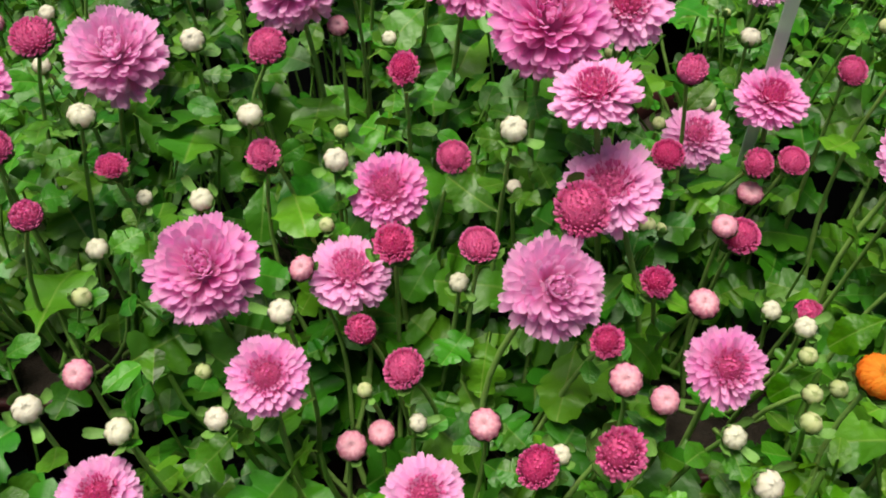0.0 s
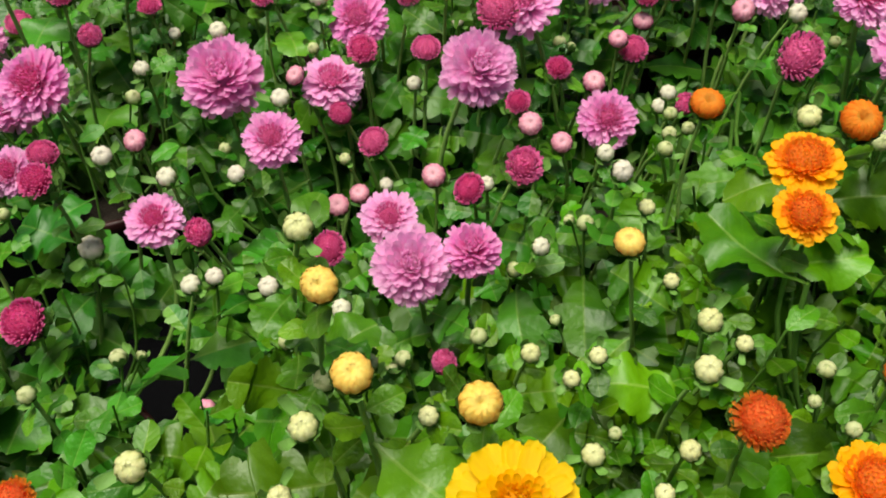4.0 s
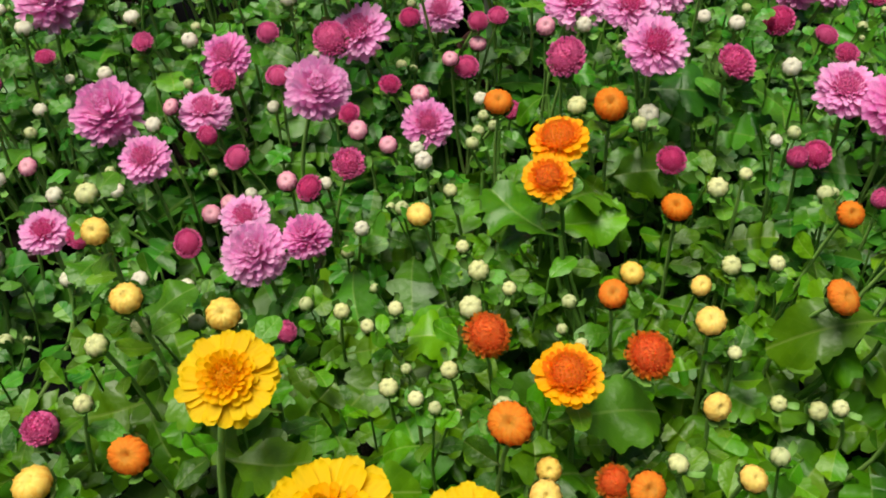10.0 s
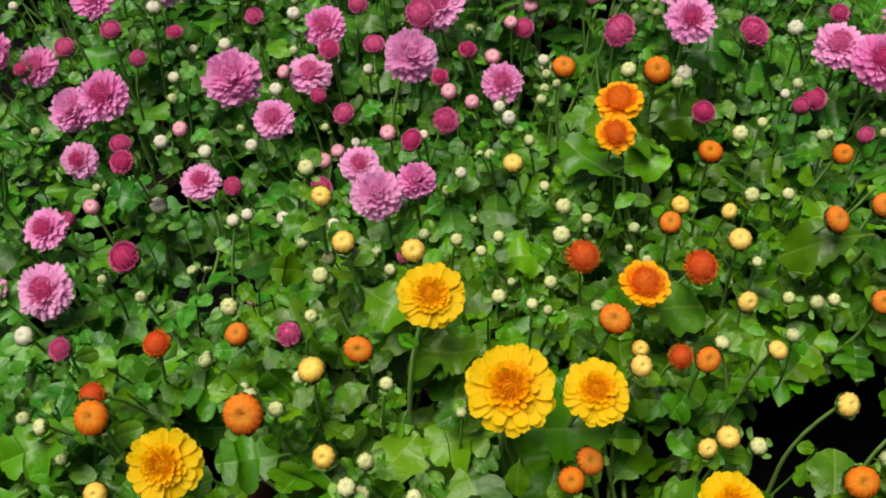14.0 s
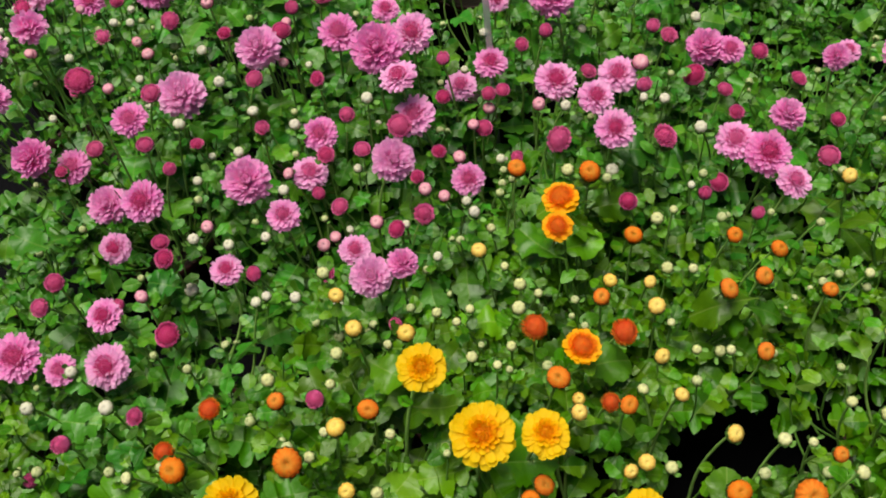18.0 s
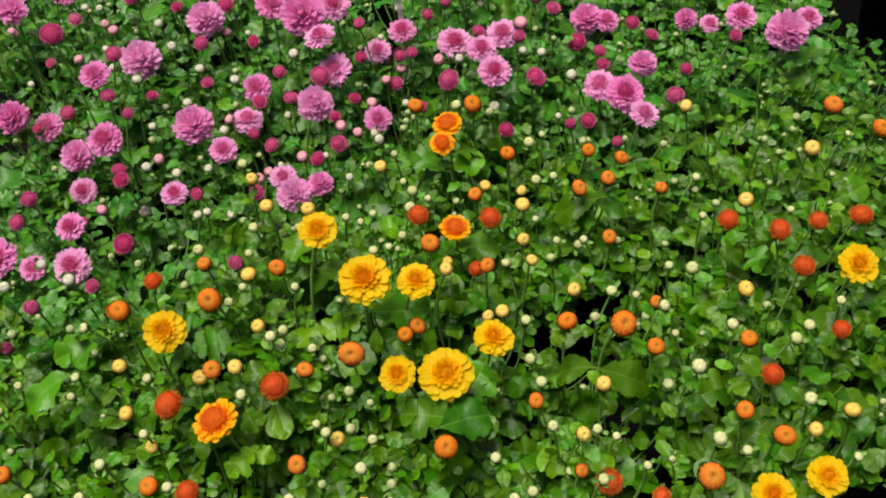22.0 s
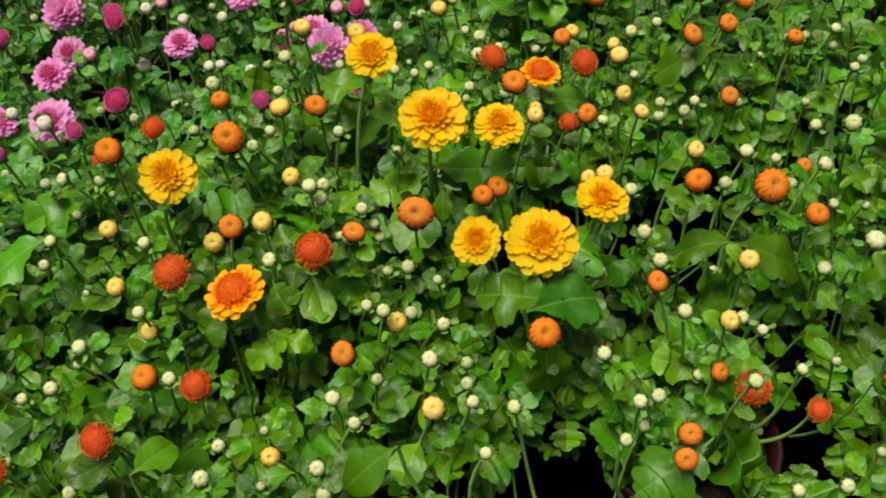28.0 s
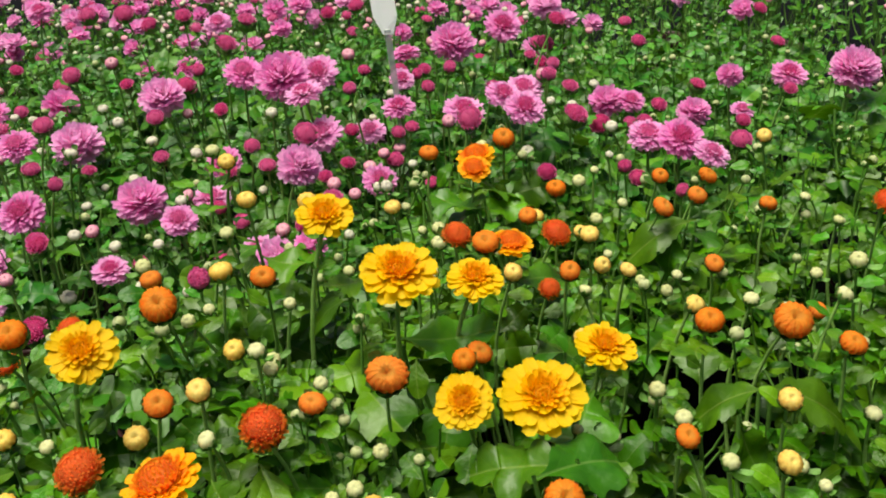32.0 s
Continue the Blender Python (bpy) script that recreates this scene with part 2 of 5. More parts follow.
class Heap:
    """Gathers many small pieces into one mesh."""
    def __init__(self):
        self.v, self.f, self.u, self.n, self.starts = [], [], [], 0, []

    def add(self, verts, faces, uvs):
        self.v.append(np.asarray(verts, dtype=float))
        self.u.append(np.asarray(uvs, dtype=float))
        k = self.n
        self.starts.append(k)
        self.f.extend([tuple(i + k for i in f) for f in faces])
        self.n += len(verts)

    def mesh(self, name, material):
        return mesh_from(name, np.vstack(self.v), self.f, np.vstack(self.u), material)


def unit(v):
    v = np.asarray(v, dtype=float)
    return v / max(np.linalg.norm(v), 1e-9)


def frame_of(along, up):
    """Columns: sideways, along, out of the blade."""
    y = unit(along)
    x = np.cross(y, up)
    x = unit(x) if np.linalg.norm(x) > 1e-4 else unit(np.cross(y, (0.3, 1, 0.2)))
    return np.column_stack((x, y, np.cross(x, y)))


def place(ob, at, basis, size):
    m = Matrix(((*(basis[0] * size), at[0]), (*(basis[1] * size), at[1]), (*(basis[2] * size), at[2]), (0, 0, 0, 1)))
    ob.matrix_basis = m
    return ob


def part(name, data, parent, at, basis, size, label=""):
    ob = new(name, data)
    ob.parent = parent
    place(ob, at, basis, size)
    return tagged(ob, label=label)


def child(name, data, parent, label=""):
    ob = new(name, data)
    ob.parent = parent
    return tagged(ob, label=label)


# Leaf outlines as half widths along the blade, petiole first.
LOBED = [(0.016, 0.0), (0.018, 0.16), (0.07, 0.21), (0.20, 0.235), (0.29, 0.30), (0.29, 0.39), (0.205, 0.435), (0.22, 0.465), (0.34, 0.49), (0.43, 0.57), (0.435, 0.66), (0.36, 0.72), (0.25, 0.715), (0.25, 0.75), (0.31, 0.80), (0.28, 0.89), (0.19, 0.925), (0.14, 0.93), (0.12, 0.97), (0.05, 1.0), (0.0, 1.0)]
SHALLOW = [(0.016, 0.0), (0.02, 0.12), (0.08, 0.19), (0.20, 0.27), (0.27, 0.36), (0.25, 0.41), (0.33, 0.46), (0.38, 0.56), (0.345, 0.615), (0.38, 0.67), (0.365, 0.78), (0.29, 0.81), (0.27, 0.89), (0.17, 0.93), (0.13, 0.98), (0.0, 1.0)]
OVAL = [(0.02, 0.0), (0.024, 0.10), (0.14, 0.20), (0.27, 0.38), (0.33, 0.60), (0.28, 0.82), (0.15, 0.96), (0.05, 1.0), (0.0, 1.0)]
NOTCHED = [(0.018, 0.0), (0.022, 0.12), (0.14, 0.22), (0.25, 0.38), (0.28, 0.46), (0.26, 0.50), (0.34, 0.55), (0.37, 0.66), (0.30, 0.72), (0.24, 0.735), (0.29, 0.79), (0.25, 0.90), (0.13, 0.98), (0.0, 1.0)]
PLAIN_LOBED = [(0.016, 0.0), (0.018, 0.16), (0.20, 0.22), (0.29, 0.33), (0.21, 0.44), (0.36, 0.49), (0.44, 0.61), (0.36, 0.72), (0.25, 0.73), (0.30, 0.84), (0.14, 0.95), (0.0, 1.0)]


def rounded(outline):
    """Cuts the corners of an outline once."""
    out = [outline[0]]
    for (a, b), (c, d) in zip(outline, outline[1:]):
        out += [(0.75 * a + 0.25 * c, 0.75 * b + 0.25 * d), (0.25 * a + 0.75 * c, 0.25 * b + 0.75 * d)]
    return out + [outline[-1]]


def leaf_blade(outline, seed, curl, fold, wave, cols=(0.0, 0.55, 1.0)):
    r = np.random.default_rng(seed)
    verts, uvs, faces = [], [], []
    phase, lean = r.uniform(0, 6.3), r.uniform(-0.12, 0.12)

    def rise(x, s):
        lobes = 0.05 * math.sin(13 * s - 6 * abs(x) + phase) * abs(x)
        return lobes + 1.5 * fold * abs(x) - 2.9 * (fold + 0.15) * x * x - 1.2 * curl * s * s + wave * math.sin(11 * s + phase) * abs(x) * 3.0 + 0.07 * math.sin(3 * s + phase)

    for side in (-1, 1):
        first = len(verts)
        for w, s in outline:
            w = w * (1 + r.uniform(-0.10, 0.10))
            s2 = min(1.0, s + r.uniform(-0.008, 0.008))
            mid = s2 * 0.86 + 0.14 * s2 * s2
            for k in cols:
                x, y = side * w * k, mid + (s2 - mid) * k
                verts.append((x + lean * y * y, y, rise(x, y)))
                uvs.append((0.5 + x, y))
        for i in range(len(outline) - 1):
            a, b = first + len(cols) * i, first + len(cols) * (i + 1)
            for k in range(len(cols) - 1):
                q = (a + k, a + k + 1, b + k + 1, b + k)
                faces.append(q if side > 0 else q[::-1])
    return np.array(verts), faces, np.array(uvs)


WIDE, NARROW = (0.0, 0.55, 1.0), (0.0, 1.0)
BLADES = {"lobed": [leaf_blade(rounded(o), s, c, f, w, WIDE) for o, s, c, f, w in
                    ((LOBED, 1, 0.10, 0.25, 0.05), (LOBED, 2, 0.25, 0.15, 0.08), (SHALLOW, 3, 0.30, 0.35, 0.05), (SHALLOW, 4, 0.05, 0.10, 0.09), (LOBED, 5, 0.20, 0.40, 0.07), (SHALLOW, 6, -0.08, 0.30, 0.08))],
          "shallow": [leaf_blade(rounded(SHALLOW), s, c, f, w, WIDE) for s, c, f, w in ((13, 0.15, 0.25, 0.05), (14, 0.28, 0.35, 0.04))],
          "notched": [leaf_blade(rounded(NOTCHED), s, c, f, w, WIDE) for s, c, f, w in ((7, 0.15, 0.3, 0.04), (8, 0.3, 0.2, 0.07), (9, -0.05, 0.35, 0.06))],
          "oval": [leaf_blade(rounded(OVAL), s, c, f, w, WIDE) for s, c, f, w in ((10, 0.12, 0.35, 0.03), (11, 0.25, 0.2, 0.04), (12, -0.15, 0.4, 0.03))]}
COARSE = {"lobed": [leaf_blade(PLAIN_LOBED, s, c, f, 0.06, NARROW) for s, c, f in ((21, 0.1, 0.3), (22, 0.3, 0.2), (23, 0.2, 0.45))],
          "notched": [leaf_blade(OVAL[::2], s, c, f, 0.06, NARROW) for s, c, f in ((24, 0.15, 0.3), (25, 0.3, 0.2))],
          "oval": [leaf_blade(OVAL[::2], s, c, f, 0.03, NARROW) for s, c, f in ((26, 0.12, 0.35), (27, -0.1, 0.3))]}
MEDIUM = {"lobed": [leaf_blade(o, s, c, f, 0.06, NARROW) for o, s, c, f in ((LOBED, 21, 0.1, 0.3), (SHALLOW, 22, 0.3, 0.2), (LOBED, 23, 0.2, 0.45))],
          "notched": [leaf_blade(NOTCHED, s, c, f, 0.06, NARROW) for s, c, f in ((24, 0.15, 0.3), (25, 0.3, 0.2))],
          "oval": [leaf_blade(OVAL, s, c, f, 0.03, NARROW) for s, c, f in ((26, 0.12, 0.35), (27, -0.1, 0.3))]}
LEAVES = {}
for hue in ("pink", "orange"):
    for shape in BLADES:
        LEAVES[hue, shape] = [mesh_from("leaf_" + shape, *blade, LEAF[hue]) for blade in BLADES[shape]]


def petal(length, width, cup, bend, steps=4, notch=0.0):
    """A round-tipped petal along y from the origin, its upper face towards z. bend: how far its tip curls up (minus: down)."""
    verts, uvs, faces = [], [], []
    shape = ((0.0, 0.36), (0.42, 0.76), (0.76, 1.0), (0.93, 0.86), (1.0, 0.46)) if steps == 4 else ((0.0, 0.45), (0.6, 1.0), (0.92, 0.86), (1.0, 0.45))
    for s, wide in shape:
        w, a = width * 0.5 * wide, bend * s
        y, z = length * s * math.cos(a * 0.5), length * s * math.sin(a * 0.5)
        for k in (-1, 0, 1):
            verts.append((w * k, y - (notch * length if k == 0 and s == 1 else 0), z + cup * width * k * k * (0.4 + 0.6 * s)))
            uvs.append((0.5 + 0.5 * k, s))
    for i in range(len(shape) - 1):
        for k in (0, 1):
            a = 3 * i + k
            faces.append((a, a + 1, a + 4, a + 3))
    return np.array(verts), faces, np.array(uvs)


def broad_petal(length, width, bend):
    """A flat ray petal with a round, faintly notched tip and two furrows along it."""
    verts, uvs, faces = [], [], []
    for s, wide in ((0.0, 0.40), (0.25, 0.62), (0.5, 0.86), (0.72, 1.0), (0.86, 0.96), (0.95, 0.78), (1.0, 0.46)):
        w, a = width * 0.5 * wide, bend * s
        y, z = length * s * math.cos(a * 0.5), length * s * math.sin(a * 0.5)
        for k in (-1.0, -0.5, 0.0, 0.5, 1.0):
            furrow = 0.05 * width * (1 - abs(4 * abs(k) * (1 - abs(k)) * 1.0)) * (0.4 + 0.6 * s)
            verts.append((w * k, y - (0.022 * length if abs(k) == 0.5 and s == 1 else 0) - (0.035 * length if abs(k) == 1 and s == 1 else 0), z + furrow + 0.10 * width * k * k * (1 - 0.7 * s)))
            uvs.append((0.5 + 0.5 * k, s))
    for i in range(6):
        for k in range(4):
            a = 5 * i + k
            faces.append((a, a + 1, a + 6, a + 5))
    return np.array(verts), faces, np.array(uvs)


def ring(heap, r, count, tilt, length, width, cup, bend, root, height, turn=0.0, steps=4, loose=0.06, notch=0.0):
    """Petals set round the axis z. tilt: degrees from straight up."""
    for i in range(count):
        az = turn + 2 * math.pi * (i + r.uniform(-0.22, 0.22)) / count
        th = radians(tilt + r.uniform(-10, 10))
        out = np.array((math.cos(az), math.sin(az), 0.0))
        along = out * math.sin(th) + np.array((0, 0, math.cos(th)))
        up = -out * math.cos(th) + np.array((0, 0, math.sin(th)))
        tw = r.uniform(-0.25, 0.25)
        side = np.cross(along, up)
        up = unit(up * math.cos(tw) + side * math.sin(tw))
        v, f, u = petal(length * (1 + r.uniform(-loose, loose)), width * (1 + r.uniform(-0.12, 0.12)), cup, bend + r.uniform(-0.15, 0.15), steps, notch=notch)
        heap.add(v @ frame_of(along, up).T + out * root + np.array((0, 0, height)), f, u)


def dome(heap, r, count, radius, squash, length, width, reach=88, lift=0.0, inward=0.8, fade=1.0):
    """Short florets packed over a dome by the golden angle; they curve towards the axis."""
    for i in range(count):
        q = (i + 0.6) / count
        th = radians(reach) * math.sqrt(q)
        az = 2.39996 * i + r.uniform(-0.12, 0.12)
        out = np.array((math.cos(az), math.sin(az), 0.0))
        nrm = out * math.sin(th) + np.array((0, 0, math.cos(th)))
        at = nrm * radius * np.array((1, 1, squash)) + np.array((0, 0, lift))
        rise = np.array((0, 0, math.sin(th))) - out * math.cos(th)
        along = unit(rise * (inward + 0.7 * (1 - q)) + nrm * 0.55)
        grow = 0.70 + 0.30 * math.sqrt(q)
        v, f, u = petal(length * grow * (1 + r.uniform(-0.15, 0.15)), width * grow, 0.35, 0.5, 3)
        u[:, 1] *= fade
        heap.add(v @ frame_of(along, nrm).T + at, f, u)


def globe(heap, radius, squash, lift, rows=6, cols=10, v=0.15):
    verts, uvs, faces = [], [], []
    for i in range(rows + 1):
        th = math.pi * i / rows
        for j in range(cols):
            a = 2 * math.pi * j / cols
            verts.append((radius * math.sin(th) * math.cos(a), radius * math.sin(th) * math.sin(a), radius * squash * math.cos(th) + lift))
            uvs.append((0.5, v))
    for i in range(rows):
        for j in range(cols):
            k = (j + 1) % cols
            faces.append((i * cols + j, (i + 1) * cols + j, (i + 1) * cols + k, i * cols + k))
    heap.add(verts, faces, uvs)


def wraps(heap, r, count, radius, squash, top, bottom, width, lift, turn, flare=0.0, twist=0.0, rib=0.045):
    """Closed petals that lie round a bud from below to its crown. top, bottom: degrees from the crown."""
    steps = 4
    for i in range(count):
        az = turn + 2 * math.pi * (i + r.uniform(-0.15, 0.15)) / count
        verts, uvs, faces = [], [], []
        end = top + r.uniform(-4, 4)
        for j in range(steps + 1):
            s = j / steps
            th = radians(bottom + (end - bottom) * s)
            half = width * 0.5 * (0.75 + 0.25 * math.sin(math.pi * min(s, 0.8))) * (1.0 if s < 0.7 else math.sqrt(max(0.02, 1 - ((s - 0.7) / 0.3) ** 2)))
            rr = radius * (1 + flare * s * s)
            for k in (-1, 0, 1):
                a = az + twist * s * s + k * half / max(math.sin(th), 0.25)
                q = rr * (1.0 - rib * k * k + 0.02 * math.sin(3 * s))
                verts.append((q * math.sin(th) * math.cos(a), q * math.sin(th) * math.sin(a), q * squash * math.cos(th) + lift))
                uvs.append((0.5 + 0.5 * k, s))
        for j in range(steps):
            for k in (0, 1):
                a = 3 * j + k
                faces.append((a, a + 1, a + 4, a + 3))
        heap.add(verts, faces, uvs)


def made(builder, seed, name, material):
    h = Heap()
    builder(h, np.random.default_rng(seed))
    for i, u in enumerate(h.u):
        u[:, 0] += 2 * i
    hub = h.n
    h.v.append(np.array([(0.0, 0.0, -0.95 if name == "calyx" else -0.1)]))
    h.u.append(np.array([(0.5, 0.0)]))
    h.f.extend([(k, k + 2, hub) for k in h.starts])
    return h.mesh(name, material)


# Heads are one unit in radius; z is the way that they face, the stem ends at the origin's underside.
def full_double(h, r):
    globe(h, 0.40, 0.8, -0.08, v=0.4)
    for n, tilt, ln, w, b, z in ((20, 116, 0.80, 0.19, 0.3, -0.16), (28, 105, 0.90, 0.20, 0.3, -0.14), (31, 95, 0.95, 0.20, 0.25, -0.12), (31, 85, 0.94, 0.20, 0.2, -0.10), (29, 75, 0.91, 0.20, 0.2, -0.09),
                                 (27, 64, 0.87, 0.19, 0.2, -0.08), (23, 53, 0.83, 0.19, 0.25, -0.07), (18, 42, 0.79, 0.18, 0.3, -0.06), (13, 30, 0.75, 0.16, 0.4, -0.05)):
        ring(h, r, n, tilt, ln, w, 0.20, b, 0.05, z, r.uniform(0, 6), 4 if tilt < 100 else 3, 0.11, 0.03)
    dome(h, r, 22, 0.50, 1.0, 0.20, 0.13, 30, 0.0, 0.6)


def open_rays(h, r):
    for n, tilt, ln, w, b, z in ((26, 106, 0.90, 0.19, 0.2, -0.10), (30, 97, 0.97, 0.20, 0.2, -0.08), (30, 88, 0.96, 0.20, 0.1, -0.06), (28, 79, 0.86, 0.19, 0.1, -0.04), (26, 70, 0.74, 0.17, 0.2, -0.03), (22, 61, 0.60, 0.15, 0.3, -0.02)):
        ring(h, r, n, tilt, ln, w, 0.18, b, 0.06, z, r.uniform(0, 6), 4 if 75 < tilt < 100 else 3, 0.10, 0.03)


def simple_rays(h, r):
    globe(h, 0.36, 0.7, 0.0)
    for n, tilt, ln, w, b, z in ((15, 102, 0.94, 0.34, 0.3, -0.08), (15, 84, 0.93, 0.34, 0.3, -0.05), (13, 66, 0.86, 0.32, 0.4, -0.02), (10, 46, 0.76, 0.29, 0.5, 0.0), (6, 22, 0.66, 0.24, 0.6, 0.0)):
        ring(h, r, n, tilt, ln, w, 0.26, b, 0.06, z, r.uniform(0, 6), 3, 0.10, 0.04)


def ray_core(h, r):
    globe(h, 0.37, 0.62, 0.08, v=0.0)
    dome(h, r, 110, 0.41, 0.70, 0.17, 0.105, 94, 0.10, 1.0)


def half_open(h, r):
    """A button of packed florets, whose lowest ones begin to stand away."""
    globe(h, 0.74, 0.74, 0.0, v=0.0)
    dome(h, r, 150, 0.78, 0.76, 0.25, 0.15, 100, 0.0, 0.8)
    ring(h, r, 20, 46, 0.46, 0.20, 0.3, 0.5, 0.66, -0.36, 0.3, 3)


def brush(h, r):
    """A bloom about to open: a smooth red heart with a fringe of orange tips below."""
    globe(h, 0.70, 0.66, 0.0, v=0.0)
    dome(h, r, 140, 0.74, 0.70, 0.19, 0.15, 98, 0.02, 2.6, 0.7)
    for n, tilt, ln, w, b, z in ((26, 62, 0.44, 0.17, 0.4, -0.18), (24, 88, 0.48, 0.17, 0.3, -0.20), (20, 112, 0.46, 0.18, 0.2, -0.20)):
        ring(h, r, n, tilt, ln, w, 0.3, b, 0.54, z, r.uniform(0, 6), 3, 0.15)


def rose_ball(h, r):
    globe(h, 0.74, 0.84, 0.0, v=1.0)
    dome(h, r, 60, 0.82, 0.80, 0.28, 0.26, 70, 0.0, 1.3)
    for n, top, w, k in ((13, 44, 0.50, 0.5), (14, 60, 0.46, 1.0)):
        wraps(h, r, n, 0.84 + 0.06 * k, 0.86, top, 138, w, 0.0, k * 7, 0.03, 0.05, 0.05)


def goblet(h, flare, flat, pit):
    """Widens a closed bloom upwards, flattens its crown and sinks a pit into it."""
    for v in h.v:
        r = np.hypot(v[:, 0], v[:, 1])
        v[:, :2] *= (1 + flare * v[:, 2])[:, None]
        high = v[:, 2] > 0.30
        v[:, 2] = np.where(high, 0.30 + flat * (v[:, 2] - 0.30), v[:, 2]) - np.where(high, pit * np.exp(-(r / 0.13) ** 2), 0.0)


def half_plain(h, r):
    globe(h, 0.80, 0.74, 0.12)
    dome(h, r, 42, 0.80, 0.76, 0.34, 0.26, 108, 0.12, 0.85)


def half_loose(h, r):
    globe(h, 0.56, 0.74, 0.1, v=0.0)
    dome(h, r, 110, 0.60, 0.76, 0.26, 0.18, 100, 0.12, 0.85)
    ring(h, r, 20, 66, 0.62, 0.19, 0.3, 0.5, 0.42, -0.12, 0.3, 3)


def ball(h, r):
    """A squat, lopsided closed bloom: petals lie over one another towards a small pit in the crown."""
    globe(h, 0.785, 0.86, 0.0, 9, 14, 0.8)
    for n, top, w, k in ((10, 17, 0.46, 0.0), (13, 25, 0.42, 0.3), (15, 35, 0.40, 0.6), (16, 47, 0.40, 0.9), (15, 62, 0.42, 1.2), (13, 82, 0.46, 1.5)):
        wraps(h, r, n, 0.78 + 0.055 * k, 0.86, top, 138, w, 0.0, k * 7, 0.07, 0.10, 0.065)
    goblet(h, 0.16, 0.62, 0.42)
    a, pull = r.uniform(0, 6.3), r.uniform(0.04, 0.20)
    for v in h.v:
        side = v[:, 0] * math.cos(a) + v[:, 1] * math.sin(a)
        v[:, 2] += 0.35 * pull * side
        v[:, :2] *= (1 + pull * np.clip(side, 0, 1) ** 2)[:, None]


def bud(h, r):
    globe(h, 0.80, 0.86, 0.0, 8, 12, 0.95)
    for n, top, w, k in ((9, 19, 0.56, 0.0), (11, 31, 0.52, 0.5), (11, 46, 0.52, 1.0), (10, 66, 0.54, 1.4)):
        wraps(h, r, n, 0.80 + 0.07 * k, 0.86, top, 140, w, 0.0, k * 5, 0.05, 0.10, 0.05)
    goblet(h, 0.10, 0.72, 0.38)


def small_bud(h, r):
    globe(h, 0.83, 0.88, 0.0, v=0.75)
    for n, top, w, k in ((7, 17, 0.74, 0.0), (8, 30, 0.66, 0.6), (8, 52, 0.62, 1.1)):
        wraps(h, r, n, 0.84 + 0.07 * k, 0.88, top, 140, w, 0.0, k * 5, 0.03, 0.08)
    goblet(h, 0.06, 0.80, 0.30)


def bracts(h, r, count, length, width, tilt):
    """Small spoon-shaped leaves that spread round a bud."""
    for i in range(count):
        a = 2 * math.pi * (i + r.uniform(-0.2, 0.2)) / count
        out = np.array((math.cos(a), math.sin(a), 0.0))
        th = radians(tilt + r.uniform(-18, 18))
        v, f, u = petal(length * r.uniform(0.8, 1.2), width * r.uniform(0.8, 1.2), 0.25, 0.9, 4)
        h.add(v @ frame_of(out * math.sin(th) + np.array((0, 0, math.cos(th))), -out * math.cos(th) + np.array((0, 0, math.sin(th)))).T + out * 0.30 + np.array((0, 0, -0.85)), f, u)


def cup(h, r):
    globe(h, 0.52, 0.55, -0.42, 5, 9, 0.3)
    for n, top, w, k in ((8, 88, 0.50, 0.0), (8, 100, 0.5, 0.6)):
        wraps(h, r, n, 0.98 + 0.04 * k, 0.9, top, 165, w, -0.02, k * 5, 0.04)
    bracts(h, r, 3, 1.15, 0.62, 72)


def tight_cup(h, r):
    for n, top, w, k in ((7, 72, 0.55, 0.0), (6, 96, 0.5, 0.6)):
        wraps(h, r, n, 0.97 + 0.05 * k, 0.97, top, 172, w, 0.0, k * 5, 0.06)
    bracts(h, r, 4, 1.9, 0.95, 74)


def low_cup(h, r):
    globe(h, 0.30, 0.7, -0.12, 5, 9, 0.3)
    ring(h, r, 14, 96, 0.42, 0.14, 0.3, 0.4, 0.05, -0.14, 0, 3)


def gold_core(h, r):
    globe(h, 0.28, 0.4, -0.02, v=0.0)
    dome(h, r, 84, 0.31, 0.42, 0.14, 0.09, 88, 0.0, 2.0, 0.6)
    ring(h, r, 18, 62, 0.42, 0.14, 0.25, 0.4, 0.12, -0.03, 0.2, 3)
    ring(h, r, 20, 76, 0.50, 0.17, 0.2, 0.2, 0.10, -0.04, 0.5, 4)


def amber_core(h, r):
    """A broad red-orange cushion of florets, still closed over most of the bloom."""
    globe(h, 0.48, 0.58, 0.0, v=0.0)
    dome(h, r, 130, 0.52, 0.62, 0.16, 0.115, 96, 0.02, 2.6, 0.9)
    ring(h, r, 22, 52, 0.42, 0.17, 0.25, 0.5, 0.34, -0.12, 0.2, 3)
    ring(h, r, 22, 72, 0.48, 0.18, 0.25, 0.4, 0.34, -0.14, 0.5, 3)


def budlet(seed):
    """A tiny bud in its own green cup, one mesh."""
    r, h = np.random.default_rng(seed), Heap()
    globe(h, 0.80, 0.92, 0.02, 5, 8, 0.3)
    wraps(h, r, 8, 0.90, 0.92, 14, 118, 0.66, 0.06, 0.4, 0.02)
    first = len(h.f)
    wraps(h, r, 6, 0.97, 0.97, 86, 172, 0.70, 0.0, 0.3, 0.05)
    bracts(h, r, 3, 2.1, 1.1, 74)
    for i, u in enumerate(h.u):
        u[:, 0] += 2 * i
    hub = h.n
    h.v.append(np.array([(0.0, 0.0, -0.9)]))
    h.u.append(np.array([(0.5, 0.0)]))
    h.f.extend([(k, k + 2, hub) for k in h.starts])
    return mesh_from("budlet", np.vstack(h.v), h.f, np.vstack(h.u), GREEN_BUD, CALYX, slots=[0] * first + [1] * (len(h.f) - first))


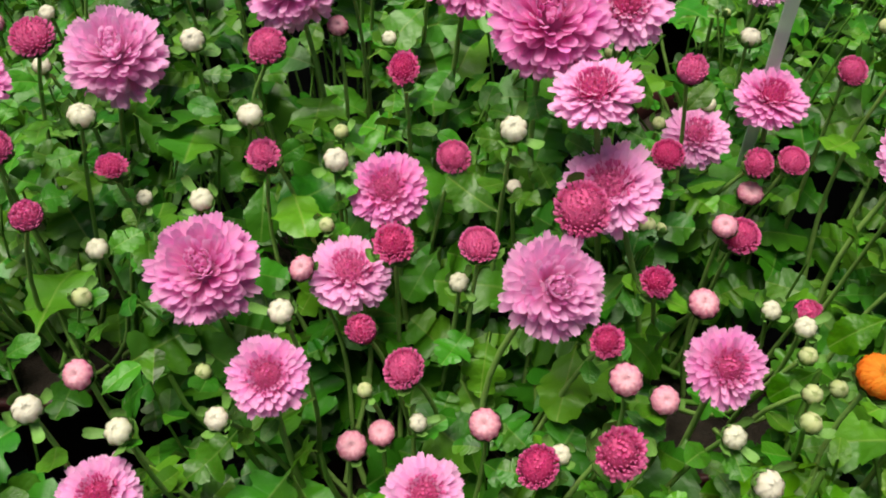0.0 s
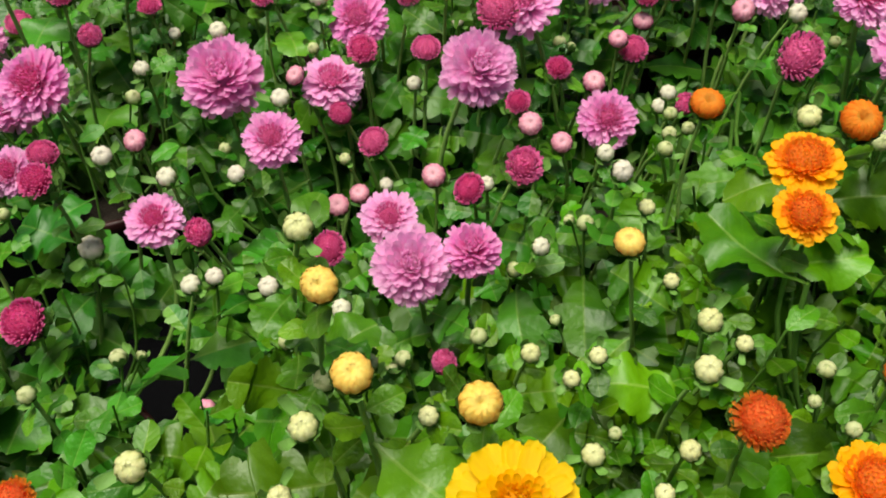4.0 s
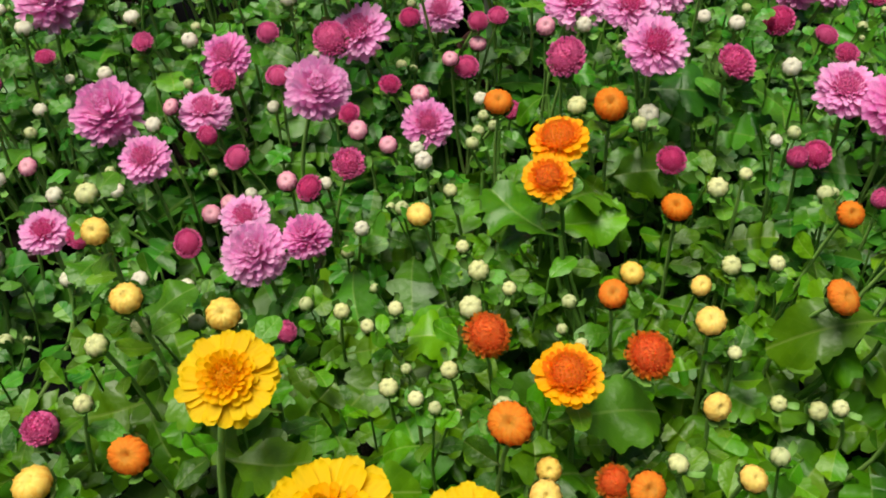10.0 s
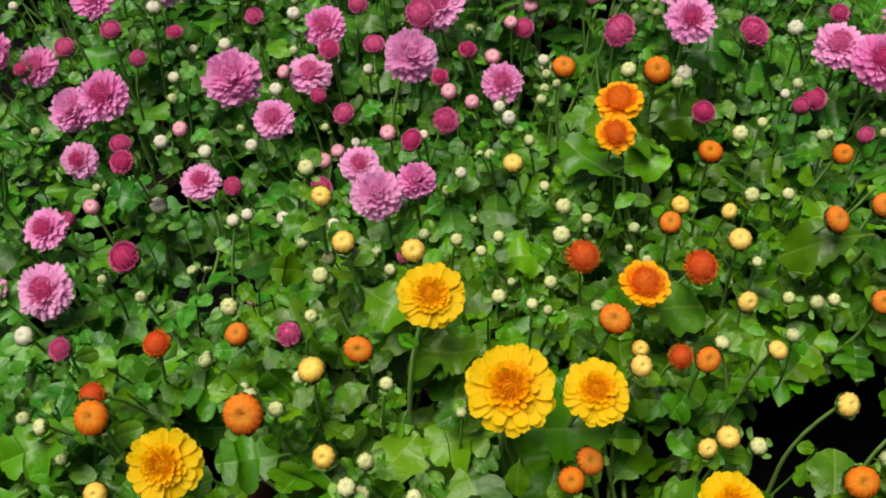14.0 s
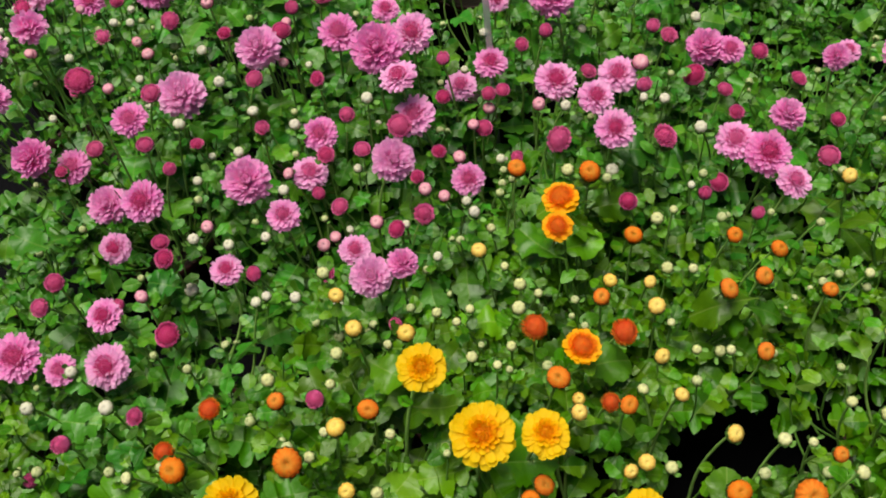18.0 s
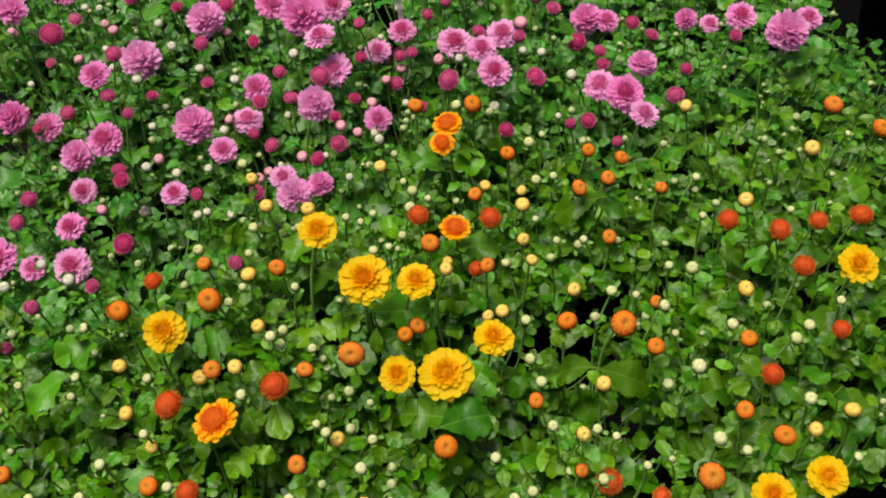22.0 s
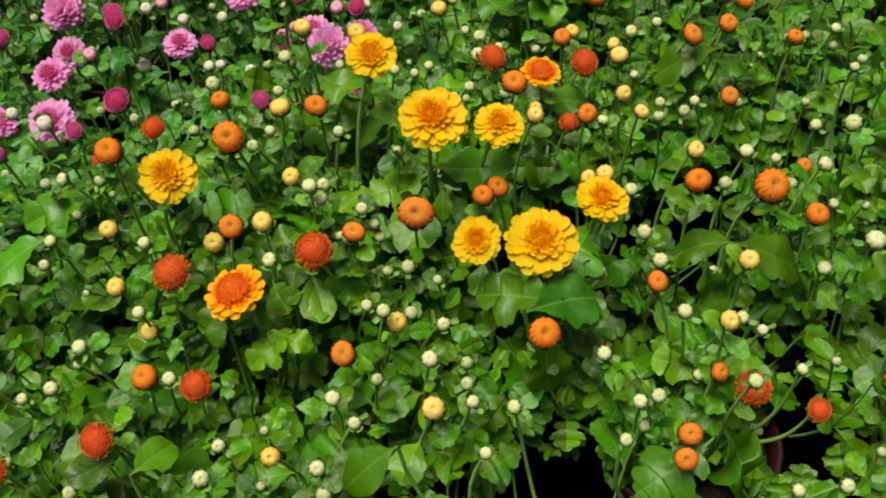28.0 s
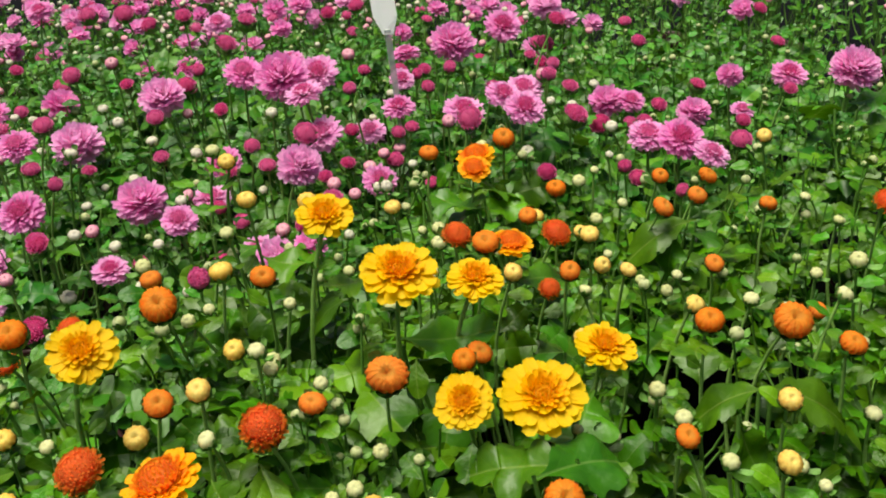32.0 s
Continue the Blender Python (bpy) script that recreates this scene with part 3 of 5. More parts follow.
SHAPES = {
    "double": [made(full_double, s, "double_bloom", PINK) for s in (1, 2, 3)],
    "simple": [made(simple_rays, s, "double_bloom", PINK) for s in (31, 32)],
    "rays": [made(open_rays, s, "ray_petals", PINK) for s in (4, 5, 6)],
    "core": [made(ray_core, s, "centre", PINK_CORE) for s in (7, 8)],
    "M": [made(half_open, 9, "half_open", MAGENTA), made(half_open, 10, "half_open", MAGENTA), made(half_loose, 11, "half_open", MAGENTA)],
    "far": {"M": [made(half_plain, 33, "half_open", MAGENTA)], "R": [made(half_plain, 34, "red_ball", RED_ORANGE)]},
    "Mb": [made(rose_ball, s, "half_open", MAGENTA) for s in (41, 42)],
    "Ww": [made(small_bud, s, "white_bud", WHITE_BUD) for s in (43, 44)],
    "G": [budlet(s) for s in (35, 36, 37)],
    "K": [made(bud, s, "rose_bud", ROSE_BUD) for s in (12, 13)],
    "W": [made(small_bud, s, "cream_bud", CREAM) for s in (14, 15)],
    "B": [made(bud, s, "yellow_bud", YELLOW_BUD) for s in (16, 17)],
    "O": [made(ball, s, "orange_ball", ORANGE) for s in (18, 19, 47, 48)],
    "R": [made(brush, 20, "red_ball", RED_ORANGE), made(brush, 21, "red_ball", RED_ORANGE)],
    "gold": [made(gold_core, s, "gold_florets", GOLD) for s in (22, 23)],
    "amber": [made(amber_core, s, "amber_florets", AMBER_CORE) for s in (45, 46)],
    "cup": [made(cup, s, "calyx", CALYX) for s in (24, 25)],
    "tight": [made(tight_cup, s, "calyx", CALYX) for s in (26, 27)],
    "low": [made(low_cup, 28, "calyx", CALYX)],
}
RAY = [mesh_from("ray_petal", *broad_petal(0.95, 0.33, b), YELLOW) for b in (0.1, 0.3, -0.15)]
AMBER_RAY = [mesh_from("ray_petal", *broad_petal(0.95, 0.33, b), AMBER) for b in (0.1, 0.3, -0.15)]


def pick(items):
    return items[int(rng.integers(len(items)))]


def tube(points, r0, r1, sides=5):
    pts = np.asarray(points)
    verts, uvs, faces = [], [], []
    for i, p in enumerate(pts):
        d = unit(pts[min(i + 1, len(pts) - 1)] - pts[max(i - 1, 0)])
        b = frame_of(d, (0.31, 0.87, 0.2))
        r = r0 + (r1 - r0) * i / (len(pts) - 1)
        for j in range(sides):
            a = 2 * math.pi * j / sides
            verts.append(p + r * (b[:, 0] * math.cos(a) + b[:, 2] * math.sin(a)))
            uvs.append((j / sides, i / len(pts)))
    for i in range(len(pts) - 1):
        for j in range(sides):
            k = (j + 1) % sides
            faces.append((i * sides + j, i * sides + k, (i + 1) * sides + k, (i + 1) * sides + j))
    return verts, faces, uvs


def curve(p0, p1, p2, p3, n=9):
    t = np.linspace(0, 1, n)[:, None]
    return (1 - t) ** 3 * p0 + 3 * (1 - t) ** 2 * t * p1 + 3 * (1 - t) * t * t * p2 + t ** 3 * p3


LOOKS = {"P": ("bloom", "open pink double chrysanthemum bloom"), "M": ("half_open_bloom", "half-open magenta pompon bloom"), "K": ("bud", "rosy pink bud with a pale tip"),
         "W": ("bud", "small pale cream-white closed bud"), "G": ("bud", "tiny pale green bud"), "B": ("bud", "plump yellow bud"), "O": ("half_open_bloom", "half-open orange bloom"),
         "R": ("half_open_bloom", "half-open red-orange bloom"), "Y": ("bloom", "open golden yellow bloom"), "A": ("bloom", "golden orange bloom with a reddish centre")}


def head(kind, plant, at, facing, width, plain=False, hue="orange"):
    """One bloom or bud with its calyx, under its plant."""
    name, label = LOOKS[kind]
    basis = frame_of(np.cross(facing, (math.cos(rng.uniform(0, 6.3)), math.sin(rng.uniform(0, 6.3)), 0.1)), facing)
    size = width / 2
    if kind in "OBKMR":
        basis = basis * rng.uniform((0.90, 0.90, 0.88), (1.08, 1.08, 1.12))
    if kind == "P" and plain:
        ob = part(name, pick(SHAPES["simple"]), plant, at, basis, size / 0.97, label)
    elif kind == "P":
        if width > 0.0495 or rng.random() < 0.2:
            ob = part(name, pick(SHAPES["double"]), plant, at, basis, size / 0.96, label)
        else:
            ob = part(name, pick(SHAPES["rays"]), plant, at, basis, size / 0.98, label)
            child("centre", pick(SHAPES["core"]), ob, "tight deep magenta centre")
        plain or child("calyx", SHAPES["low"][0], ob)
    elif kind in "YA":
        ob = part(name, pick(SHAPES["gold" if kind == "Y" else "amber"]), plant, at, basis, size, label)
        for count, tilt, ln, z, turn in ((20, 96, 1.05, -0.07, 0.0), (18, 92, 0.96, -0.05, 0.2), (16, 84, 0.64, -0.04, 0.1))[:3 if kind == "Y" else 2]:
            for i in range(count):
                az, th = turn + 2 * math.pi * (i + rng.uniform(-0.2, 0.2)) / count, radians(tilt + rng.uniform(-4, 4))
                out = np.array((math.cos(az), math.sin(az), 0.0))
                up = unit(-out * math.cos(th) + np.array((0, 0, math.sin(th))) + rng.normal(0, 0.07, 3))
                part("petal", pick(RAY if kind == "Y" else AMBER_RAY), ob, out * 0.05 + np.array((0, 0, z)), frame_of(out * math.sin(th) + np.array((0, 0, math.cos(th))), up), ln * rng.uniform(0.93, 1.06))
        plain or child("calyx", SHAPES["low"][0], ob)
    else:
        look = "Mb" if kind == "M" and width < 0.0175 else "Ww" if kind == "W" and hue == "pink" else kind
        ob = part(name, pick(SHAPES["far"][kind] if plain and kind in "MR" else SHAPES[look]), plant, at, basis, size * 1.03, label)
        plain or kind == "G" or child("calyx", pick(SHAPES["tight" if kind == "W" else "cup"]), ob)
    return ob


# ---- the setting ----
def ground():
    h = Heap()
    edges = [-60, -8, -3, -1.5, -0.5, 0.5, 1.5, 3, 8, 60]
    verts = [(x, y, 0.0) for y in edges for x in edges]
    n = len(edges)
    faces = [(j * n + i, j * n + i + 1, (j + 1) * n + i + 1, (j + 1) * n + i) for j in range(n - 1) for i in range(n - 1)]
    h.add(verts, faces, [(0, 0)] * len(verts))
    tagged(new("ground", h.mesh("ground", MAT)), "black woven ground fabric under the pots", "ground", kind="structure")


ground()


def lathe(profile, sides=28):
    verts, uvs, faces = [], [], []
    for r, z in profile:
        for j in range(sides):
            a = 2 * math.pi * j / sides
            verts.append((r * math.cos(a), r * math.sin(a), z))
            uvs.append((j / sides, z))
    for i in range(len(profile) - 1):
        for j in range(sides):
            k = (j + 1) % sides
            faces.append((i * sides + j, i * sides + k, (i + 1) * sides + k, (i + 1) * sides + j))
    return verts, faces, uvs


POT_TOP = 0.135
POT_MESH = mesh_from("pot", *lathe([(0.001, 0.0), (0.054, 0.0), (0.057, 0.004), (0.070, 0.112), (0.075, 0.114), (0.0765, 0.133), (0.075, POT_TOP), (0.0715, POT_TOP), (0.069, 0.114), (0.066, 0.10)]), POT)
SOIL_MESH = mesh_from("soil", *lathe([(0.068, 0.112), (0.05, 0.118), (0.03, 0.116), (0.001, 0.121)], 20), SOIL)

# ---- the plants ----
BEDS = []


def bed(hue, x, y, *heads):
    """One potted plant: the pot's place, and its blooms and buds as kind, x, y, z, millimetres across."""
    BEDS.append((hue, x, y, [h for group in heads for h in group]))


def buds(x, y, places):
    """More small closed buds on the plant whose pot stands at x, y."""
    for b in BEDS:
        if b[1:3] == (x, y):
            b[3].extend([("W" if b[0] == "orange" else "G", *p, 8.5 + 2.5 * (i * 0.618 % 1)) for i, p in enumerate(places)])


SPRIGS = {}


def sprig(x, y, leaves):
    """Named leaves of the plant whose pot stands at x, y."""
    SPRIGS[x, y] = leaves


# Holes between the plants, where one sees down to the dark: x, y, radius.
HOLES = [(0.35, -0.1, 0.042), (0.3, -0.088, 0.034), (0.4, -0.1, 0.024), (0.25, -0.372, 0.028), (-0.033, 0.282, 0.022), (-0.193, 0.323, 0.024), (0.149, 0.328, 0.028), (0.142, 0.252, 0.022), (0.303, -0.13, 0.02), (-0.07, 0.547, 0.016), (0.15, -0.128, 0.03), (0.12, -0.35, 0.036), (-0.25, 0.26, 0.04), (-0.2, 0.32, 0.035), (-0.28, 0.33, 0.03), (0.17, 0.345, 0.026), (-0.045, 0.26, 0.028), (-0.05, 0.49, 0.025), (0.18, 0.69, 0.05), (0.207, 0.328, 0.028), (0.17, 0.303, 0.018), (0.181, 0.528, 0.02), (-0.214, 0.283, 0.018), (-0.047, 0.454, 0.018), (-0.22, 0.348, 0.018), (0.173, 0.273, 0.018), (0.181, 0.558, 0.023), (-0.169, 0.249, 0.021), (0.268, -0.098, 0.03), (0.312, -0.071, 0.02)]
HOLES += [(0.226, -0.106, 0.02), (0.16, -0.112, 0.018), (0.008, 0.03, 0.018), (-0.264, 0.281, 0.036), (-0.284, 0.238, 0.031), (0.409, 0.324, 0.028), (0.482, -0.362, 0.019), (0.502, -0.375, 0.021), (0.311, -0.177, 0.018), (0.128, -0.368, 0.026), (0.46, -0.056, 0.025), (0.156, 0.488, 0.032), (-0.16, 0.141, 0.025)]
HOLES += [(0.138, -0.335, 0.026), (0.164, -0.35, 0.024), (0.319, -0.309, 0.026), (0.258, -0.361, 0.022), (0.097, -0.364, 0.03), (-0.144, -0.054, 0.016), (-0.345, 0.309, 0.02), (-0.019, 0.285, 0.018), (0.041, 0.286, 0.016), (0.142, 0.266, 0.02), (0.288, -0.074, 0.02)]


def in_hole(p, grow=0.0):
    return any((p[0] - x) ** 2 + (p[1] - y) ** 2 < (r + grow) ** 2 for x, y, r in HOLES)


bed("orange", 0.45, -0.31,
    [("Y", 0.415, -0.368, 0.261, 38), ("Y", 0.458, -0.373, 0.284, 35), ("O", 0.364, -0.346, 0.275, 25), ("R", 0.456, -0.264, 0.292, 24), ("O", 0.444, -0.321, 0.276, 22), ("O", 0.419, -0.289, 0.280, 18), ("R", 0.530, -0.244, 0.315, 17), ("O", 0.436, -0.242, 0.325, 17), ("B", 0.469, -0.327, 0.286, 15), ("B", 0.501, -0.325, 0.303, 15), ("W", 0.387, -0.248, 0.305, 15), ("W", 0.388, -0.308, 0.271, 14), ("W", 0.489, -0.238, 0.306, 13), ("W", 0.477, -0.298, 0.292, 13), ("W", 0.434, -0.213, 0.314, 12), ("W", 0.505, -0.230, 0.312, 12), ("W", 0.366, -0.233, 0.264, 12)])
bed("orange", 0.26, -0.28,
    [("O", 0.330, -0.192, 0.320, 26), ("R", 0.281, -0.314, 0.243, 25), ("O", 0.134, -0.282, 0.304, 23), ("O", 0.275, -0.182, 0.327, 21), ("R", 0.330, -0.327, 0.220, 19), ("O", 0.352, -0.223, 0.315, 19), ("O", 0.229, -0.241, 0.289, 17), ("O", 0.210, -0.363, 0.282, 16), ("B", 0.294, -0.245, 0.302, 16), ("O", 0.201, -0.380, 0.283, 15), ("B", 0.259, -0.296, 0.303, 15), ("O", 0.256, -0.306, 0.259, 15), ("W", 0.374, -0.184, 0.326, 12), ("W", 0.241, -0.214, 0.281, 12), ("W", 0.337, -0.134, 0.305, 12), ("W", 0.236, -0.188, 0.287, 12), ("W", 0.180, -0.278, 0.264, 11), ("W", 0.236, -0.276, 0.295, 11), ("W", 0.269, -0.329, 0.276, 11)],
    [("W", 0.185, -0.337, 0.288, 10), ("W", 0.277, -0.282, 0.285, 10), ("W", 0.167, -0.364, 0.290, 9), ("W", 0.249, -0.292, 0.238, 9), ("W", 0.322, -0.304, 0.241, 9)])
bed("orange", -0.09, -0.24,
    [("A", -0.070, -0.224, 0.331, 42), ("R", -0.013, -0.199, 0.333, 27), ("R", -0.116, -0.192, 0.326, 26), ("R", -0.104, -0.270, 0.293, 23), ("R", -0.164, -0.307, 0.301, 22), ("O", -0.140, -0.255, 0.292, 19), ("O", -0.068, -0.180, 0.350, 18), ("O", -0.003, -0.263, 0.293, 18), ("R", -0.226, -0.318, 0.300, 18), ("O", 0.016, -0.186, 0.332, 17), ("O", -0.273, -0.221, 0.304, 17), ("B", 0.052, -0.310, 0.279, 16), ("B", 0.037, -0.248, 0.299, 16), ("B", -0.166, -0.170, 0.297, 16), ("B", -0.044, -0.190, 0.359, 15), ("B", -0.147, -0.196, 0.271, 14), ("B", -0.052, -0.344, 0.307, 14), ("W", 0.055, -0.282, 0.296, 12), ("W", -0.182, -0.231, 0.306, 11)],
    [("W", -0.246, -0.250, 0.300, 11), ("W", -0.044, -0.205, 0.336, 11), ("W", -0.014, -0.290, 0.281, 11), ("W", -0.095, -0.349, 0.304, 11), ("W", 0.069, -0.253, 0.295, 10), ("W", 0.029, -0.251, 0.317, 10), ("W", -0.199, -0.259, 0.301, 10), ("W", -0.084, -0.330, 0.307, 9), ("W", 0.077, -0.324, 0.300, 9), ("W", 0.017, -0.217, 0.286, 9)])
bed("orange", 0.51, -0.12,
    [("Y", 0.582, -0.177, 0.326, 41), ("R", 0.622, -0.108, 0.324, 24), ("R", 0.514, -0.132, 0.349, 24), ("R", 0.474, -0.098, 0.343, 23), ("R", 0.528, -0.167, 0.327, 23), ("R", 0.570, -0.112, 0.331, 22), ("B", 0.459, -0.182, 0.326, 18), ("B", 0.506, -0.070, 0.339, 17), ("O", 0.442, 0.007, 0.307, 17), ("O", 0.380, -0.151, 0.295, 14), ("W", 0.422, -0.136, 0.320, 14)])
bed("orange", 0.17, -0.12,
    [("Y", 0.087, -0.121, 0.375, 52), ("Y", 0.148, -0.216, 0.325, 51), ("Y", 0.137, -0.121, 0.360, 39), ("Y", 0.201, -0.186, 0.329, 39), ("Y", 0.102, -0.206, 0.325, 35), ("A", 0.192, -0.027, 0.334, 34), ("O", 0.062, -0.182, 0.338, 27), ("R", 0.156, 0.001, 0.336, 24), ("O", 0.159, -0.072, 0.359, 21), ("O", 0.131, -0.140, 0.313, 18), ("R", 0.205, -0.076, 0.314, 18), ("B", 0.301, -0.119, 0.301, 17), ("O", 0.214, -0.094, 0.335, 17), ("O", 0.117, -0.154, 0.319, 17), ("B", 0.221, -0.130, 0.300, 15), ("B", 0.170, -0.099, 0.345, 15), ("B", 0.264, -0.085, 0.321, 14), ("B", 0.204, -0.139, 0.307, 13), ("B", 0.174, -0.082, 0.338, 12)],
    [("W", 0.099, 0.028, 0.269, 12), ("W", 0.247, -0.125, 0.273, 12), ("W", 0.241, -0.057, 0.295, 11), ("W", 0.052, -0.185, 0.286, 11), ("W", 0.114, -0.239, 0.281, 9)])
bed("orange", -0.06, -0.08,
    [("Y", -0.109, -0.140, 0.372, 41), ("Y", 0.049, -0.069, 0.402, 40), ("O", -0.063, -0.120, 0.381, 24), ("O", -0.154, -0.103, 0.372, 22), ("O", 0.001, -0.075, 0.366, 19), ("R", -0.178, -0.057, 0.329, 18), ("R", -0.140, -0.022, 0.329, 18), ("O", -0.073, -0.054, 0.369, 16), ("B", -0.174, -0.116, 0.307, 16), ("B", -0.001, -0.019, 0.402, 16), ("B", -0.024, -0.100, 0.387, 16), ("B", -0.089, -0.157, 0.315, 16), ("B", -0.024, -0.134, 0.348, 15), ("B", 0.041, -0.028, 0.396, 15), ("B", -0.010, -0.002, 0.427, 14), ("W", -0.079, -0.033, 0.371, 12), ("W", -0.019, 0.023, 0.429, 11), ("W", -0.010, -0.161, 0.360, 11), ("W", -0.205, -0.079, 0.333, 11)],
    [("W", -0.019, -0.026, 0.382, 11), ("W", -0.050, -0.105, 0.359, 10), ("W", -0.004, -0.158, 0.344, 10), ("W", 0.015, -0.092, 0.351, 9)])
bed("orange", 0.28, 0.07,
    [("A", 0.215, 0.147, 0.348, 38), ("A", 0.202, 0.106, 0.350, 30), ("O", 0.253, 0.175, 0.349, 24), ("R", 0.234, -0.017, 0.330, 23), ("O", 0.384, 0.028, 0.318, 20), ("O", 0.348, 0.022, 0.315, 20), ("O", 0.185, 0.217, 0.332, 20), ("O", 0.282, 0.111, 0.313, 20), ("O", 0.408, 0.053, 0.324, 19), ("O", 0.225, 0.028, 0.328, 18), ("O", 0.377, 0.085, 0.318, 18), ("B", 0.125, 0.119, 0.320, 18), ("O", 0.369, -0.030, 0.280, 17), ("B", 0.281, 0.028, 0.300, 17), ("B", 0.268, -0.028, 0.298, 16), ("W", 0.235, 0.195, 0.338, 14), ("B", 0.290, 0.072, 0.283, 14), ("B", 0.243, 0.058, 0.313, 14), ("W", 0.315, 0.134, 0.307, 14)],
    [("W", 0.150, 0.046, 0.310, 14), ("W", 0.311, 0.083, 0.287, 13), ("W", 0.157, 0.074, 0.311, 13), ("W", 0.343, 0.003, 0.243, 12), ("W", 0.344, -0.013, 0.266, 10), ("W", 0.314, -0.004, 0.263, 10), ("W", 0.326, 0.058, 0.310, 10), ("W", 0.090, 0.055, 0.293, 9), ("W", 0.332, 0.135, 0.315, 9), ("W", 0.150, 0.116, 0.293, 9)])
bed("orange", 0.64, 0.07,
    [("O", 0.693, 0.090, 0.319, 25), ("O", 0.724, 0.031, 0.318, 24), ("B", 0.630, 0.018, 0.318, 20), ("B", 0.521, 0.138, 0.319, 17)])
bed("pink", -0.23, 0.10,
    [("P", -0.345, 0.103, 0.294, 47), ("P", -0.262, 0.091, 0.271, 45), ("P", -0.263, 0.140, 0.292, 35), ("P", -0.142, 0.191, 0.277, 34), ("P", -0.305, 0.089, 0.280, 31), ("M", -0.207, 0.129, 0.259, 28), ("M", -0.195, 0.182, 0.317, 24), ("M", -0.305, 0.168, 0.323, 21), ("M", -0.332, 0.166, 0.292, 20), ("M", -0.202, -0.021, 0.335, 18), ("M", -0.204, 0.214, 0.311, 18), ("M", -0.265, -0.035, 0.333, 17), ("W", -0.185, 0.188, 0.258, 16), ("M", -0.042, -0.055, 0.364, 16), ("M", -0.322, -0.021, 0.264, 16), ("M", -0.259, 0.172, 0.270, 15), ("W", -0.227, -0.010, 0.340, 14), ("K", -0.221, 0.147, 0.304, 14), ("W", -0.169, 0.212, 0.310, 13)],
    [("W", -0.308, 0.018, 0.321, 13), ("W", -0.282, 0.066, 0.303, 12), ("W", -0.109, 0.134, 0.281, 12), ("K", -0.100, 0.080, 0.240, 12), ("W", -0.100, 0.148, 0.272, 11)])
bed("pink", 0.41, 0.23,
    [("P", 0.463, 0.203, 0.307, 49), ("P", 0.438, 0.233, 0.306, 44), ("P", 0.325, 0.322, 0.354, 43), ("P", 0.291, 0.218, 0.364, 41), ("P", 0.286, 0.274, 0.365, 39), ("P", 0.502, 0.247, 0.319, 38), ("P", 0.476, 0.161, 0.300, 38), ("M", 0.342, 0.208, 0.350, 29), ("M", 0.530, 0.193, 0.297, 23), ("M", 0.417, 0.212, 0.265, 21), ("M", 0.524, 0.281, 0.338, 21), ("M", 0.457, 0.280, 0.305, 21), ("M", 0.292, 0.161, 0.311, 20), ("K", 0.350, 0.319, 0.368, 20), ("M", 0.476, 0.354, 0.280, 19), ("M", 0.333, 0.258, 0.384, 17), ("M", 0.378, 0.164, 0.301, 16), ("M", 0.439, 0.154, 0.267, 15)],
    [("W", 0.286, 0.202, 0.321, 15), ("W", 0.404, 0.254, 0.315, 15), ("W", 0.371, 0.288, 0.336, 13), ("W", 0.344, 0.284, 0.346, 11), ("W", 0.361, 0.164, 0.317, 9)])
bed("pink", -0.01, 0.25,
    [("P", -0.114, 0.302, 0.302, 54), ("P", 0.056, 0.273, 0.323, 48), ("P", 0.012, 0.147, 0.278, 44), ("P", -0.043, 0.315, 0.287, 43), ("P", -0.024, 0.349, 0.315, 40), ("P", -0.074, 0.240, 0.297, 36), ("P", -0.002, 0.198, 0.267, 35), ("P", 0.047, 0.155, 0.281, 33), ("M", 0.069, 0.299, 0.348, 27), ("M", 0.078, 0.196, 0.307, 24), ("M", -0.019, 0.306, 0.317, 22), ("M", -0.013, 0.261, 0.276, 21), ("M", -0.035, 0.162, 0.278, 20), ("M", -0.016, 0.388, 0.364, 20), ("M", 0.011, 0.367, 0.323, 20), ("M", 0.023, 0.306, 0.317, 20), ("M", 0.079, 0.249, 0.313, 19), ("M", 0.047, 0.202, 0.285, 19), ("M", -0.089, 0.360, 0.328, 19)],
    [("M", -0.110, 0.171, 0.285, 17), ("M", -0.034, 0.274, 0.290, 16), ("M", 0.029, 0.107, 0.240, 16), ("K", -0.039, 0.240, 0.240, 16), ("K", 0.026, 0.234, 0.269, 16), ("K", 0.105, 0.229, 0.297, 15), ("K", -0.024, 0.243, 0.247, 15), ("K", 0.085, 0.229, 0.312, 15), ("K", -0.157, 0.236, 0.302, 15), ("W", 0.038, 0.334, 0.367, 14), ("W", -0.096, 0.372, 0.345, 14), ("K", -0.066, 0.307, 0.298, 14), ("W", -0.051, 0.357, 0.328, 14), ("W", -0.136, 0.214, 0.291, 13), ("W", -0.120, 0.339, 0.315, 13), ("W", 0.130, 0.173, 0.321, 13), ("W", -0.072, 0.152, 0.258, 13), ("W", -0.071, 0.271, 0.306, 13), ("W", -0.098, 0.229, 0.279, 12)],
    [("W", -0.023, 0.104, 0.292, 11), ("W", 0.126, 0.201, 0.311, 11), ("W", 0.014, 0.306, 0.290, 11), ("W", 0.085, 0.150, 0.287, 11), ("W", 0.058, 0.210, 0.282, 10), ("W", -0.006, 0.246, 0.252, 10)])
